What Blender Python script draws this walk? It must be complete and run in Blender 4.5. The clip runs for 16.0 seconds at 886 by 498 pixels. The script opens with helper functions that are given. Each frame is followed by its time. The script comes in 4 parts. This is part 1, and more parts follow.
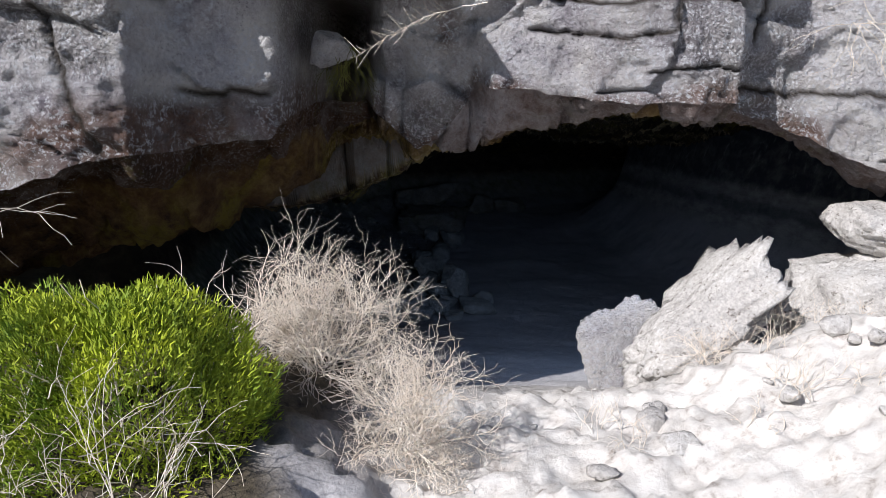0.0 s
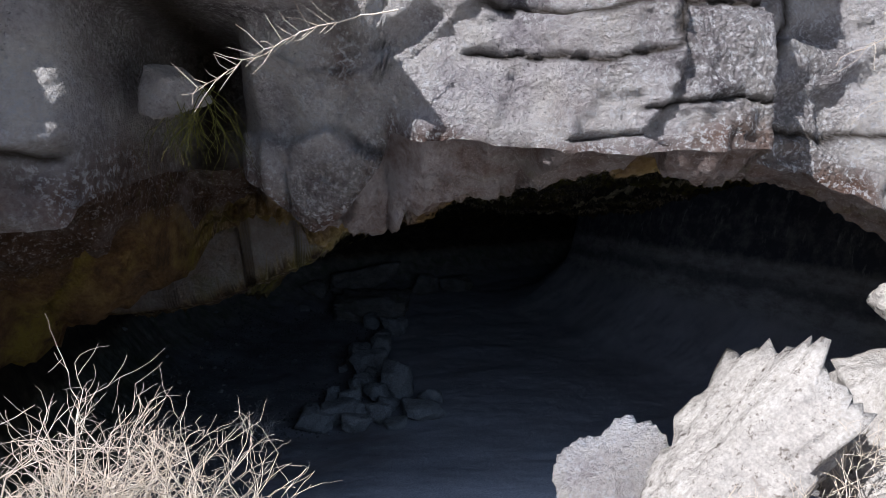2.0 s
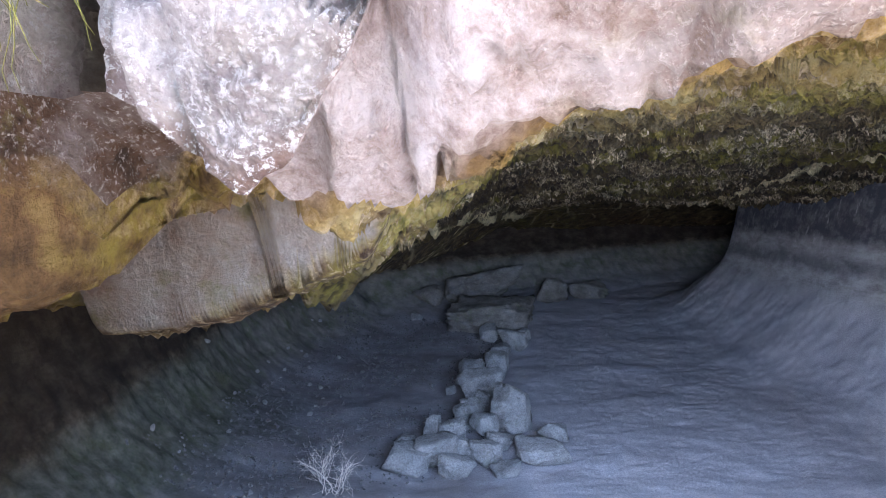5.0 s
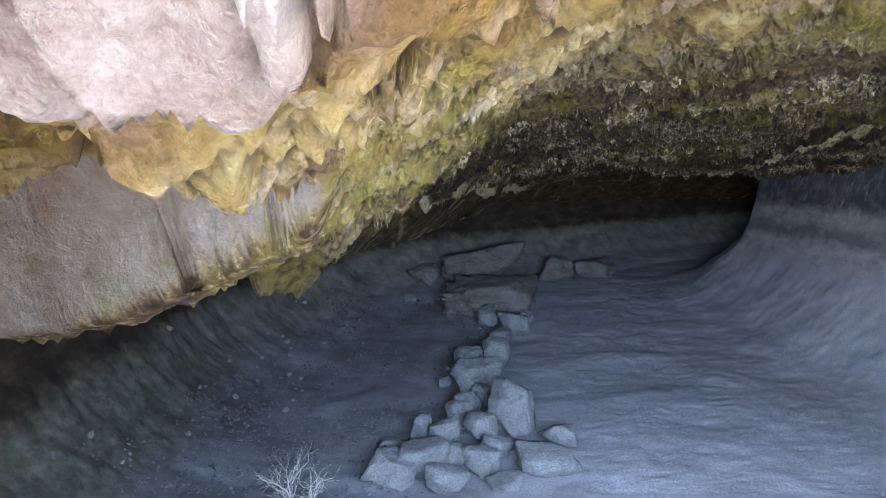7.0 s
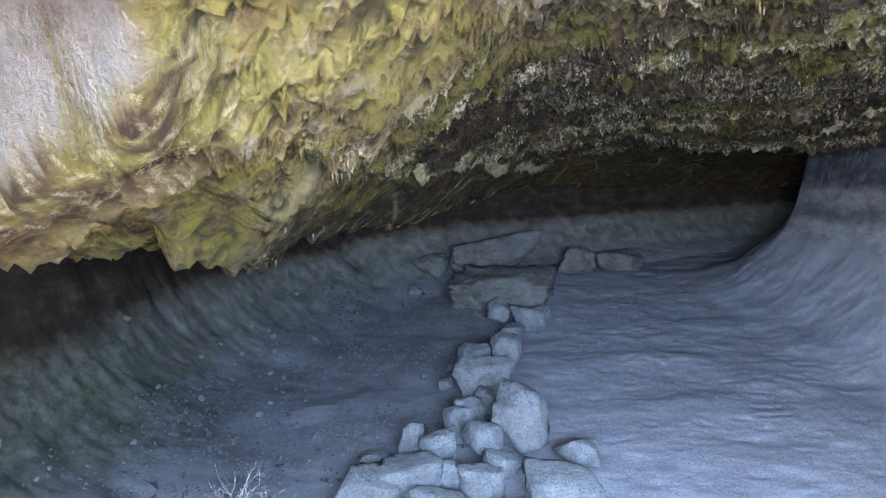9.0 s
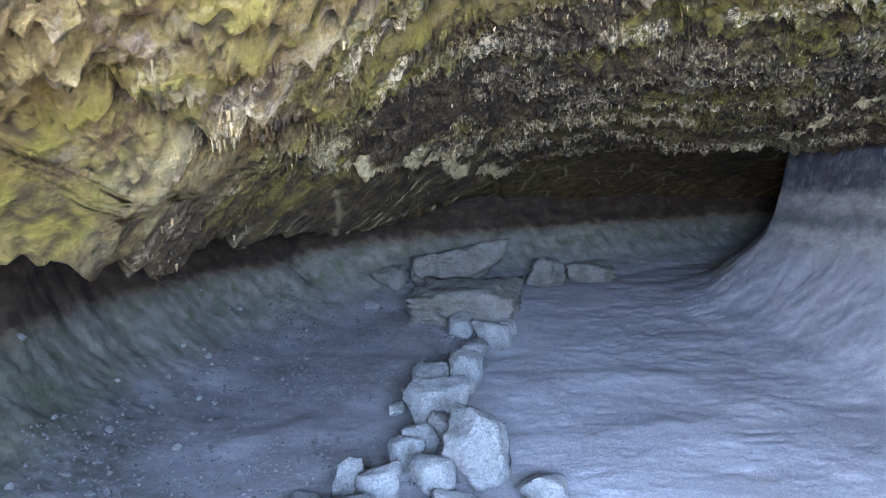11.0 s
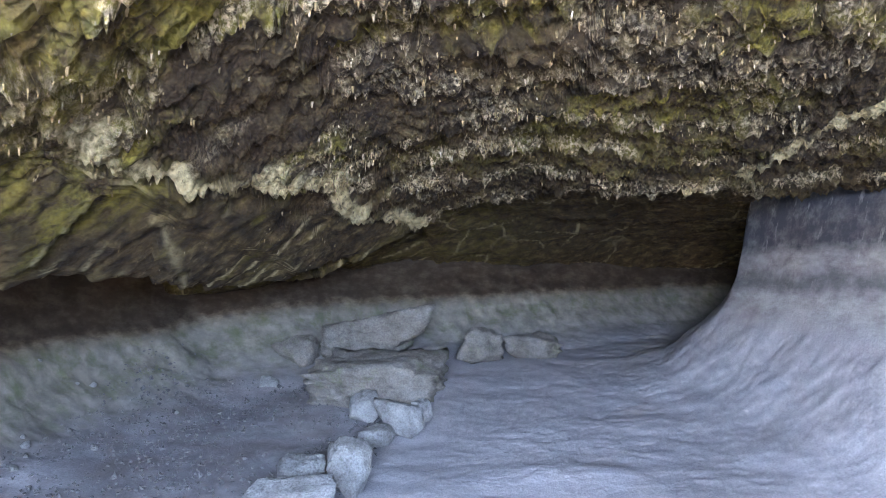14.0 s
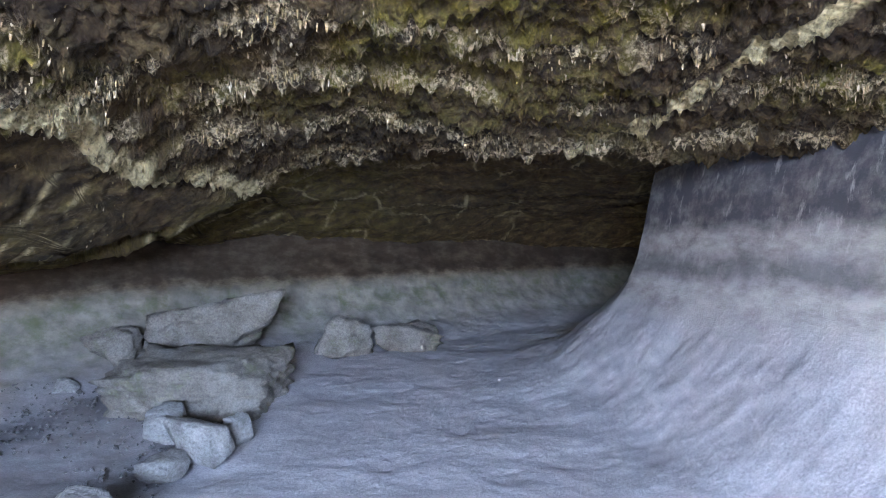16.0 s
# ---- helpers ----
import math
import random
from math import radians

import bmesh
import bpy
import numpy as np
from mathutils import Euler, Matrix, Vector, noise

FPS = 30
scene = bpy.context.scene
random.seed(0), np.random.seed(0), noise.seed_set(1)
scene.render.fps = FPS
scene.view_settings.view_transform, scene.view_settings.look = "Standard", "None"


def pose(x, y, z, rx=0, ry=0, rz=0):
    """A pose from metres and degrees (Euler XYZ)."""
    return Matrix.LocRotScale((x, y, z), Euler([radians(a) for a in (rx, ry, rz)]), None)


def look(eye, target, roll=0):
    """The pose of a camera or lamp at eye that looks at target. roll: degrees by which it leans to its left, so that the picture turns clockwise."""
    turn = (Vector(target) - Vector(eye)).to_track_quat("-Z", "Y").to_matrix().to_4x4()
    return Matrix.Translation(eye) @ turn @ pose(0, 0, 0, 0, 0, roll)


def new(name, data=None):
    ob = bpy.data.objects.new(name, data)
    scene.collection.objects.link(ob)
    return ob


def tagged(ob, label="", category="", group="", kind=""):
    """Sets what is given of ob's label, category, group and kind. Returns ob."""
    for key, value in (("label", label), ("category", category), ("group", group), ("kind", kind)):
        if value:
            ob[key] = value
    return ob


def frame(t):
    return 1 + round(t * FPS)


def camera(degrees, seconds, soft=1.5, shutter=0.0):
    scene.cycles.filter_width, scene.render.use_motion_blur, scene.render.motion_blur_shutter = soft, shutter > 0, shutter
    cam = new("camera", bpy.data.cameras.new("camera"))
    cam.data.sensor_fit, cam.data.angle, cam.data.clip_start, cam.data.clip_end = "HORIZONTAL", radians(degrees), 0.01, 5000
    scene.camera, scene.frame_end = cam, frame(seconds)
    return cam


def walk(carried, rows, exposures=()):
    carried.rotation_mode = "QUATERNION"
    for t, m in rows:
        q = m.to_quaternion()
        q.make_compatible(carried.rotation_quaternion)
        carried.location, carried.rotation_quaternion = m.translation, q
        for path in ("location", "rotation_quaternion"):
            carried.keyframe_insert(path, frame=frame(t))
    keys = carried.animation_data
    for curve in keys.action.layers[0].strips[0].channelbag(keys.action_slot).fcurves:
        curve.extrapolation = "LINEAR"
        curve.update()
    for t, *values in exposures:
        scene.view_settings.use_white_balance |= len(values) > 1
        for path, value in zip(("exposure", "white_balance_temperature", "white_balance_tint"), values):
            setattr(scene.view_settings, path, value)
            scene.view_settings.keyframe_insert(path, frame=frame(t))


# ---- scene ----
cam = camera(66.6, 16.0, soft=0.55)
METRES, EYE, TILT, LEAN, TURN = 10.0, 1.5, -12.0, -1.0, 0.0
ROWS = [
    (0.0, 0.0, 0.0, 0.0, 0.0, 0.0, 0.0),
    (0.5, -0.0082, 0.0267, -0.0089, 1.89, 0.53, 0.26),
    (1.0, -0.0092, 0.0637, -0.0041, 1.46, 4.53, 0.91),
    (1.5, -0.0022, 0.1038, 0.0128, -2.3, 5.93, 2.51),
    (2.0, 0.0179, 0.1401, 0.0228, -4.22, 6.24, 2.96),
    (2.5, 0.028, 0.1713, 0.0293, -3.75, 6.96, 3.24),
    (3.0, 0.0368, 0.1991, 0.0349, -2.26, 7.38, 3.73),
    (3.5, 0.0463, 0.2257, 0.0393, 3.66, 7.57, 2.73),
    (4.0, 0.0458, 0.2627, 0.0257, 6.74, 7.5, 2.06),
    (4.5, 0.0453, 0.2914, 0.0303, 7.13, 7.42, 2.12),
    (7.0, 0.0438, 0.4204, 0.0486, 7.32, 5.02, 2.18),
    (7.5, 0.0454, 0.4504, 0.0425, 8.18, 4.83, 2.25),
    (8.0, 0.0466, 0.4821, 0.0393, 9.06, 4.99, 1.77),
    (8.5, 0.0472, 0.5107, 0.0392, 9.23, 4.91, 1.62),
    (11.0, 0.058, 0.6216, 0.0339, 6.77, 6.5, 2.03),
    (11.5, 0.06, 0.6354, 0.0367, 6.53, 6.81, 2.2),
    (12.0, 0.0782, 0.6572, 0.0254, 5.73, 9.1, 2.47),
    (12.5, 0.0883, 0.6822, 0.0242, 5.36, 10.35, 2.31),
    (13.0, 0.0914, 0.709, 0.0221, 4.96, 11.52, 2.56),
    (13.5, 0.1047, 0.744, 0.0185, 4.37, 12.9, 2.18),
    (14.0, 0.1105, 0.782, 0.0265, 3.91, 13.49, 1.87),
    (14.5, 0.1249, 0.8182, 0.0328, 3.26, 13.74, 1.92),
    (15.0, 0.1496, 0.857, 0.0414, 1.71, 12.28, 1.64),
    (15.5, 0.1659, 0.902, 0.0494, 0.5, 11.13, 1.77),
    (16.0, 0.1889, 0.9327, 0.0577, -2.05, 11.18, 2.49),
]
# exposure: the camera opens up as it enters the cave
EXPOSURES = [(0.0, 0.25, 6000, 15), (1.5, 0.3, 6000, 16), (2.5, 0.4, 6000, 16), (3.2, 0.9, 6000, 16), (3.6, 1.6, 6100, 18), (4.0, 2.8, 6100, 20), (4.5, 3.85, 6100, 22), (5.6, 4.25, 6200, 20), (7.0, 4.5, 6250, 15), (8.5, 4.95, 6100, 15), (11.0, 5.7, 6000, 18), (13.0, 6.2, 6600, 21), (16.0, 6.4, 6700, 21)]
walk(cam, [(t, pose(0, 0, EYE, TILT, LEAN, TURN) @ pose(METRES * x, METRES * y, METRES * z, 90 + pitch, roll, yaw)) for t, x, y, z, yaw, pitch, roll in ROWS], EXPOSURES)

# ---- world and sun ----
SUN_WAY = Vector((-0.57, -0.55, 0.61)).normalized()
world = bpy.data.worlds.new("sky")
scene.world = world
world.use_nodes = True
wn = world.node_tree.nodes
sky = wn.new("ShaderNodeTexSky")
sky.sky_type, sky.sun_disc = "NISHITA", False
sky.sun_elevation = math.asin(SUN_WAY.z)
sky.sun_rotation = math.atan2(SUN_WAY.x, SUN_WAY.y)
world.node_tree.links.new(sky.outputs[0], wn["Background"].inputs[0])
wn["Background"].inputs[1].default_value = 0.08
sun = new("sun", bpy.data.lights.new("sun", "SUN"))
sun.data.energy, sun.data.angle, sun.data.color = 5.0, radians(0.5), (1.0, 0.95, 0.87)
sun.matrix_world = look(SUN_WAY * 30, (0, 0, 0))
# added lamp in the mouth, boosts the sky's light on floor and ceiling
mouth = new("mouth_fill", bpy.data.lights.new("mouth_fill", "AREA"))
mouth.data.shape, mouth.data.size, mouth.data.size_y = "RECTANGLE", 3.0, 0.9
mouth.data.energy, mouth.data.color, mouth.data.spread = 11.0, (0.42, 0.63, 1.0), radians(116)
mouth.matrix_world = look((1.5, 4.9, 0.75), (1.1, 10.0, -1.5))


# ---- numeric noise ----
def hash3(i, j, k, seed):
    h = (i + seed * 7919) & 0xFFFFFFFF
    for v in (j, k, 77):
        h = ((h ^ (h >> 15)) * 2246822519) & 0xFFFFFFFF
        h = ((h ^ (h >> 13)) * 3266489917 + v * 374761393) & 0xFFFFFFFF
    return ((h ^ (h >> 16)) & 0xFFFFFF) / 0xFFFFFF * 2 - 1


def vnoise(x, y, z, seed=0):
    """Smooth value noise in -1..1 on arrays."""
    x, y, z = np.broadcast_arrays(np.asarray(x, float), np.asarray(y, float), np.asarray(z, float))
    i, j, k = (np.floor(a).astype(np.int64) for a in (x, y, z))
    u, v, w = x - i, y - j, z - k
    u, v, w = (a * a * a * (a * (a * 6 - 15) + 10) for a in (u, v, w))
    total = 0
    for di in (0, 1):
        for dj in (0, 1):
            for dk in (0, 1):
                total = total + (u if di else 1 - u) * (v if dj else 1 - v) * (w if dk else 1 - w) * hash3(i + di, j + dj, k + dk, seed)
    return total


def fbm(x, y, z, octaves=4, seed=0, gain=0.5):
    total, amp, f = 0, 1.0, 1.0
    for o in range(octaves):
        total = total + amp * vnoise(x * f + 17.3 * o, y * f - 9.1 * o, z * f + 4.7 * o, seed + o)
        amp, f = amp * gain, f * 2.03
    return total


def smooth(a, b, v):
    t = np.clip((v - a) / (b - a), 0, 1)
    return t * t * (3 - 2 * t)


def softplus(v, r=0.15):
    return r * np.log1p(np.exp(np.clip(v / r, -40, 40)))


def cells(x, y, seed=0):
    """Distance to the nearest and next of jittered points, and the nearest one's random value."""
    x, y = np.broadcast_arrays(np.asarray(x, float), np.asarray(y, float))
    i, j = np.floor(x).astype(np.int64), np.floor(y).astype(np.int64)
    d1 = np.full(x.shape, 9.0)
    d2, val = d1.copy(), np.zeros(x.shape)
    for di in (-1, 0, 1):
        for dj in (-1, 0, 1):
            a, b = i + di, j + dj
            px = a + 0.5 + 0.45 * hash3(a, b, a * 0, seed)
            py = b + 0.5 + 0.45 * hash3(a, b, a * 0 + 5, seed)
            d = np.hypot(x - px, y - py)
            near = d < d1
            d2 = np.where(near, d1, np.minimum(d2, d))
            val = np.where(near, hash3(a, b, a * 0 + 9, seed), val)
            d1 = np.where(near, d, d1)
    return d1, d2, val


# ---- materials ----
def material(name, stops, scale=2.0, rough=0.9, bump=0.4, fine=60.0, speck=None, band=0.0, stain=None, relief=0.04, nodule=0.0):
    """Rock and soil: a colour ramp over two scales of noise, optional pale or dark specks and strata, and fine relief."""
    m = bpy.data.materials.new(name)
    m.use_nodes = True
    t, link = m.node_tree, m.node_tree.links.new
    b = t.nodes["Principled BSDF"]
    b.inputs["Roughness"].default_value = rough
    b.inputs["Specular IOR Level"].default_value = 0.25
    geo = t.nodes.new("ShaderNodeNewGeometry")
    place = geo.outputs["Position"]

    def tex(s, detail=8.0, r=0.6, squash=(1, 1, 1)):
        mp = t.nodes.new("ShaderNodeMapping")
        mp.inputs["Scale"].default_value = squash
        link(place, mp.inputs["Vector"])
        n = t.nodes.new("ShaderNodeTexNoise")
        n.inputs["Scale"].default_value, n.inputs["Detail"].default_value, n.inputs["Roughness"].default_value = s, detail, r
        link(mp.outputs[0], n.inputs["Vector"])
        return n.outputs["Fac"]

    def ramp(source, stops):
        r = t.nodes.new("ShaderNodeValToRGB")
        el = r.color_ramp.elements
        while len(el) < len(stops):
            el.new(0.5)
        for e, (p, c) in zip(el, stops):
            e.position, e.color = p, (*c, 1)
        link(source, r.inputs[0])
        return r.outputs[0]

    def mix(fac, a, c, kind="MIX"):
        n = t.nodes.new("ShaderNodeMix")
        n.data_type, n.blend_type = "RGBA", kind
        for s, v in ((0, fac), (6, a), (7, c)):
            if isinstance(v, (int, float)):
                n.inputs[s].default_value = v
            elif isinstance(v, tuple):
                n.inputs[s].default_value = (*v, 1)
            else:
                link(v, n.inputs[s])
        return n.outputs[2]

    big = tex(scale, 9, 0.65, (1, 1, 1 + 3 * band))
    colour = ramp(big, stops)
    grain = tex(fine, 6, 0.7)
    colour = mix(0.55, colour, ramp(grain, [(0.3, (0.2, 0.2, 0.2)), (0.7, (0.82, 0.82, 0.82))]), "OVERLAY")
    for spec in speck or ():
        s, lo, hi, c, amount = spec
        mask = ramp(tex(s, 5, 0.75), [(lo, (0, 0, 0)), (hi, (amount, amount, amount))])
        colour = mix(mask, colour, c)
    knob = None
    if nodule:
        # drop-shaped knobs, paler at their tips, the shade between them painted dark
        warp = t.nodes.new("ShaderNodeMix")
        warp.data_type, warp.blend_type = "RGBA", "LINEAR_LIGHT"
        warp.inputs[0].default_value = 0.035
        wn = t.nodes.new("ShaderNodeTexNoise")
        wn.inputs["Scale"].default_value = 9.0
        link(place, wn.inputs["Vector"])
        link(place, warp.inputs[6])
        link(wn.outputs["Color"], warp.inputs[7])
        vor = t.nodes.new("ShaderNodeTexVoronoi")
        vor.feature = "SMOOTH_F1"
        vor.inputs["Scale"].default_value, vor.inputs["Smoothness"].default_value = nodule, 0.35
        link(warp.outputs[2], vor.inputs["Vector"])
        knob = vor.outputs["Distance"]
        colour = mix(masked(t, link, attr(t, "knobby"), ramp(knob, [(0.08, (0, 0, 0)), (0.42, (0.85,) * 3)])), colour, (0.03, 0.02, 0.01))
        scaled = t.nodes.new("ShaderNodeMath")
        scaled.operation = "MULTIPLY"
        link(knob, scaled.inputs[0])
        link(attr(t, "knobby"), scaled.inputs[1])
        knob = scaled.outputs[0]
    if stain:
        colour = stain(t, link, tex, ramp, mix, colour, geo)
    link(colour, b.inputs["Base Color"])
    add = t.nodes.new("ShaderNodeMath")
    add.operation = "MULTIPLY_ADD"
    link(tex(fine * 0.3, 8, 0.7), add.inputs[0])
    add.inputs[1].default_value = 2.0
    link(grain, add.inputs[2])
    if knob:
        tall = t.nodes.new("ShaderNodeMath")
        tall.operation = "MULTIPLY_ADD"
        link(knob, tall.inputs[0])
        tall.inputs[1].default_value = -1.6
        link(add.outputs[0], tall.inputs[2])
        add = tall
    bn = t.nodes.new("ShaderNodeBump")
    bn.inputs["Strength"].default_value, bn.inputs["Distance"].default_value = bump, relief
    link(add.outputs[0], bn.inputs["Height"])
    link(bn.outputs[0], b.inputs["Normal"])
    return m


def attr(t, name):
    n = t.nodes.new("ShaderNodeAttribute")
    n.attribute_name = name
    return n.outputs["Fac"]


def cliff_stain(t, link, tex, ramp, mix, colour, geo):
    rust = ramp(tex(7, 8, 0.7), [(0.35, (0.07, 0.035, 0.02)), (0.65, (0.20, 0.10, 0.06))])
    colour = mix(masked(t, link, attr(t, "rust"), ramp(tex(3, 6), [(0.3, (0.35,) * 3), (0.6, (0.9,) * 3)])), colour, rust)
    lichen = ramp(tex(30, 6, 0.85), [(0.53, (0, 0, 0)), (0.56, (0.95,) * 3)])
    colour = mix(masked(t, link, lichen, ramp(tex(2.4, 4), [(0.34, (0, 0, 0)), (0.5, (1, 1, 1))])), colour, (0.72, 0.73, 0.76))
    colour = mix(ramp(tex(1.7, 8, 0.7), [(0.52, (0, 0, 0)), (0.7, (0.5,) * 3)]), colour, (0.13, 0.085, 0.08))
    return mix(attr(t, "recess_shade"), colour, (0.045, 0.035, 0.025))


def ceiling_stain(t, link, tex, ramp, mix, colour, geo):
    # golden clay near the mouth, the warm bounced light worked into its colour
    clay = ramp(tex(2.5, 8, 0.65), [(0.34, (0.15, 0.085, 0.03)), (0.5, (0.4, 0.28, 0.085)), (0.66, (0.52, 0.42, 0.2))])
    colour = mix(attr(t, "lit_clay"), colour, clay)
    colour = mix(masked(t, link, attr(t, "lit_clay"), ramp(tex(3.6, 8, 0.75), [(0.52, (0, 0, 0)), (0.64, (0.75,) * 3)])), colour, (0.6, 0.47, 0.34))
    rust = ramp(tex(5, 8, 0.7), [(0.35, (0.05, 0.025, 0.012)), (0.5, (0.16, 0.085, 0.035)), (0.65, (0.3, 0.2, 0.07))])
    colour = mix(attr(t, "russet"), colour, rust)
    # dark brown rock; deeper in, the cave's shade is put into this colour
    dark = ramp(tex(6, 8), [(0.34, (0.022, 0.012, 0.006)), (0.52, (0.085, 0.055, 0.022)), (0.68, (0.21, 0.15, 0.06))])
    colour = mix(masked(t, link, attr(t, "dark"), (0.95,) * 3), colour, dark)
    colour = mix(masked(t, link, attr(t, "moss"), ramp(tex(5, 8, 0.7), [(0.4, (0, 0, 0)), (0.6, (0.8,) * 3)])), colour, (0.29, 0.235, 0.028))
    # shade of the hollows and ledge backs, painted dark brown
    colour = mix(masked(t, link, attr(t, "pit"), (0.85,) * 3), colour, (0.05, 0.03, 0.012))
    grey = ramp(tex(3, 9, 0.7), [(0.3, (0.25, 0.15, 0.1)), (0.48, (0.36, 0.29, 0.23)), (0.7, (0.48, 0.44, 0.39))])
    grey = mix(ramp(tex(2.2, 6, 0.7), [(0.55, (0, 0, 0)), (0.68, (0.7,) * 3)]), grey, (0.17, 0.17, 0.04))
    colour = mix(masked(t, link, attr(t, "grey"), (0.95,) * 3), colour, grey)
    colour = mix(masked(t, link, attr(t, "crust"), ramp(tex(26, 6, 0.8), [(0.46, (0, 0, 0)), (0.58, (1, 1, 1))])), colour, (0.82, 0.64, 0.38))
    # brown lip rock, darkened further to paint in the shade under the overhang
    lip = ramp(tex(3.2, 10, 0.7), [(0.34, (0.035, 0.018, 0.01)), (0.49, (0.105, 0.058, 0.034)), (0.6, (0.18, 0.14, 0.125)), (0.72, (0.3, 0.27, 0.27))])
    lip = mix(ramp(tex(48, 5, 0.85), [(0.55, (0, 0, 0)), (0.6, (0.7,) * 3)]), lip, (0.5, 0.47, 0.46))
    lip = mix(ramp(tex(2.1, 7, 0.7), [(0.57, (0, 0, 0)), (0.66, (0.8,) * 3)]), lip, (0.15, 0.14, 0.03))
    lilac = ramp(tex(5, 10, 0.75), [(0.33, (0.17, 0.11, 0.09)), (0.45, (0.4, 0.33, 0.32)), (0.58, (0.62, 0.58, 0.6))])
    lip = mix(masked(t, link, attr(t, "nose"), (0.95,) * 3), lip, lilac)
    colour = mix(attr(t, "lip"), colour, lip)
    colour = mix(attr(t, "crack_shade"), colour, (0.015, 0.01, 0.006))
    return mix(masked(t, link, attr(t, "vein"), ramp(tex(11, 7, 0.8), [(0.36, (0.15,) * 3), (0.52, (1, 1, 1))])), colour, (0.78, 0.63, 0.33))


def ground_stain(t, link, tex, ramp, mix, colour, geo):
    colour = mix(masked(t, link, attr(t, "grit"), ramp(tex(2, 8), [(0.35, (0.2,) * 3), (0.65, (0.8,) * 3)])), colour, (0.2, 0.175, 0.165))
    earth = ramp(tex(5, 8), [(0.3, (0.13, 0.12, 0.09)), (0.6, (0.29, 0.27, 0.21)), (0.8, (0.4, 0.385, 0.33))])
    colour = mix(masked(t, link, attr(t, "bank"), (0.9,) * 3), colour, earth)
    moss = ramp(tex(4, 8, 0.7), [(0.48, (0, 0, 0)), (0.66, (0.7,) * 3)])
    colour = mix(masked(t, link, moss, attr(t, "bank")), colour, (0.12, 0.14, 0.06))
    height = t.nodes.new("ShaderNodeSeparateXYZ")
    link(geo.outputs["Position"], height.inputs[0])

    def sum_of(a, b, k):
        n = t.nodes.new("ShaderNodeMath")
        n.operation = "MULTIPLY_ADD"
        link(b, n.inputs[0])
        n.inputs[1].default_value = k
        link(a, n.inputs[2])
        return n.outputs[0]

    # heights from -1 to 1 m become 0 to 1
    level = t.nodes.new("ShaderNodeMapRange")
    level.inputs["From Min"].default_value, level.inputs["From Max"].default_value = -1.0, 1.0
    link(height.outputs["Z"], level.inputs["Value"])
    wavy = sum_of(level.outputs[0], tex(2.2, 6, 0.65), 0.09)
    rock = ramp(tex(2.6, 8, 0.7, (1, 1, 2.5)), [(0.3, (0.12, 0.11, 0.1)), (0.45, (0.3, 0.285, 0.26)), (0.6, (0.46, 0.45, 0.42))])
    colour = mix(masked(t, link, attr(t, "pillar"), ramp(wavy, [(0.2, (0, 0, 0)), (0.32, (0.8,) * 3)])), colour, rock)
    streak = ramp(tex(5, 7, 0.75, (1, 1, 0.3)), [(0.58, (0, 0, 0)), (0.68, (0.6,) * 3)])
    bands = ramp(sum_of(wavy, tex(1.6, 7, 0.7), 0.12), [(0.45, (0, 0, 0)), (0.51, (0.7,) * 3), (0.57, (0.65,) * 3), (0.62, (0.15,) * 3), (0.68, (0.15,) * 3), (0.75, (0.95,) * 3)])
    bands = masked(t, link, bands, ramp(tex(4, 7, 0.7), [(0.45, (1, 1, 1)), (0.66, (0.6,) * 3)]))
    colour = mix(masked(t, link, attr(t, "pillar"), bands), colour, (0.06, 0.062, 0.07))
    colour = mix(masked(t, link, streak, masked(t, link, attr(t, "pillar"), ramp(wavy, [(0.4, (0, 0, 0)), (0.6, (0.9,) * 3)]))), colour, (0.52, 0.51, 0.48))
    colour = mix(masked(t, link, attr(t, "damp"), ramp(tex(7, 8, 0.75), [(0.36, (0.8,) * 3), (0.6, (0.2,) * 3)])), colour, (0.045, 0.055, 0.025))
    tan = ramp(tex(3.2, 9, 0.7, (1, 1, 1.8)), [(0.33, (0.03, 0.02, 0.012)), (0.47, (0.09, 0.062, 0.036)), (0.6, (0.2, 0.155, 0.1)), (0.74, (0.3, 0.25, 0.18))])
    raised = sum_of(sum_of(wavy, attr(t, "far_wall"), -0.1), tex(5, 8, 0.7), 0.06)
    colour = mix(masked(t, link, attr(t, "side_wall"), ramp(raised, [(0.2, (0, 0, 0)), (0.31, (1, 1, 1))])), colour, tan)
    colour = mix(masked(t, link, attr(t, "side_wall"), ramp(raised, [(0.27, (0, 0, 0)), (0.33, (0.75,) * 3)])), colour, (0.035, 0.024, 0.016))
    # dark soil on the bush side, with the shade there put into its colour
    colour = mix(attr(t, "soil_shade"), colour, ramp(tex(22, 8, 0.8), [(0.35, (0.03, 0.025, 0.02)), (0.6, (0.11, 0.09, 0.06)), (0.75, (0.22, 0.2, 0.15))]))
    return mix(attr(t, "sand"), colour, ramp(tex(9, 9, 0.75), [(0.3, (0.24, 0.2, 0.17)), (0.43, (0.56, 0.53, 0.49)), (0.6, (0.67, 0.65, 0.61))]))


def masked(t, link, a, b):
    n = t.nodes.new("ShaderNodeMix")
    n.data_type, n.blend_type = "RGBA", "MULTIPLY"
    n.inputs[0].default_value = 1
    for s, v in ((6, a), (7, b)):
        if isinstance(v, tuple):
            n.inputs[s].default_value = (*v, 1)
        else:
            link(v, n.inputs[s])
    return n.outputs[2]


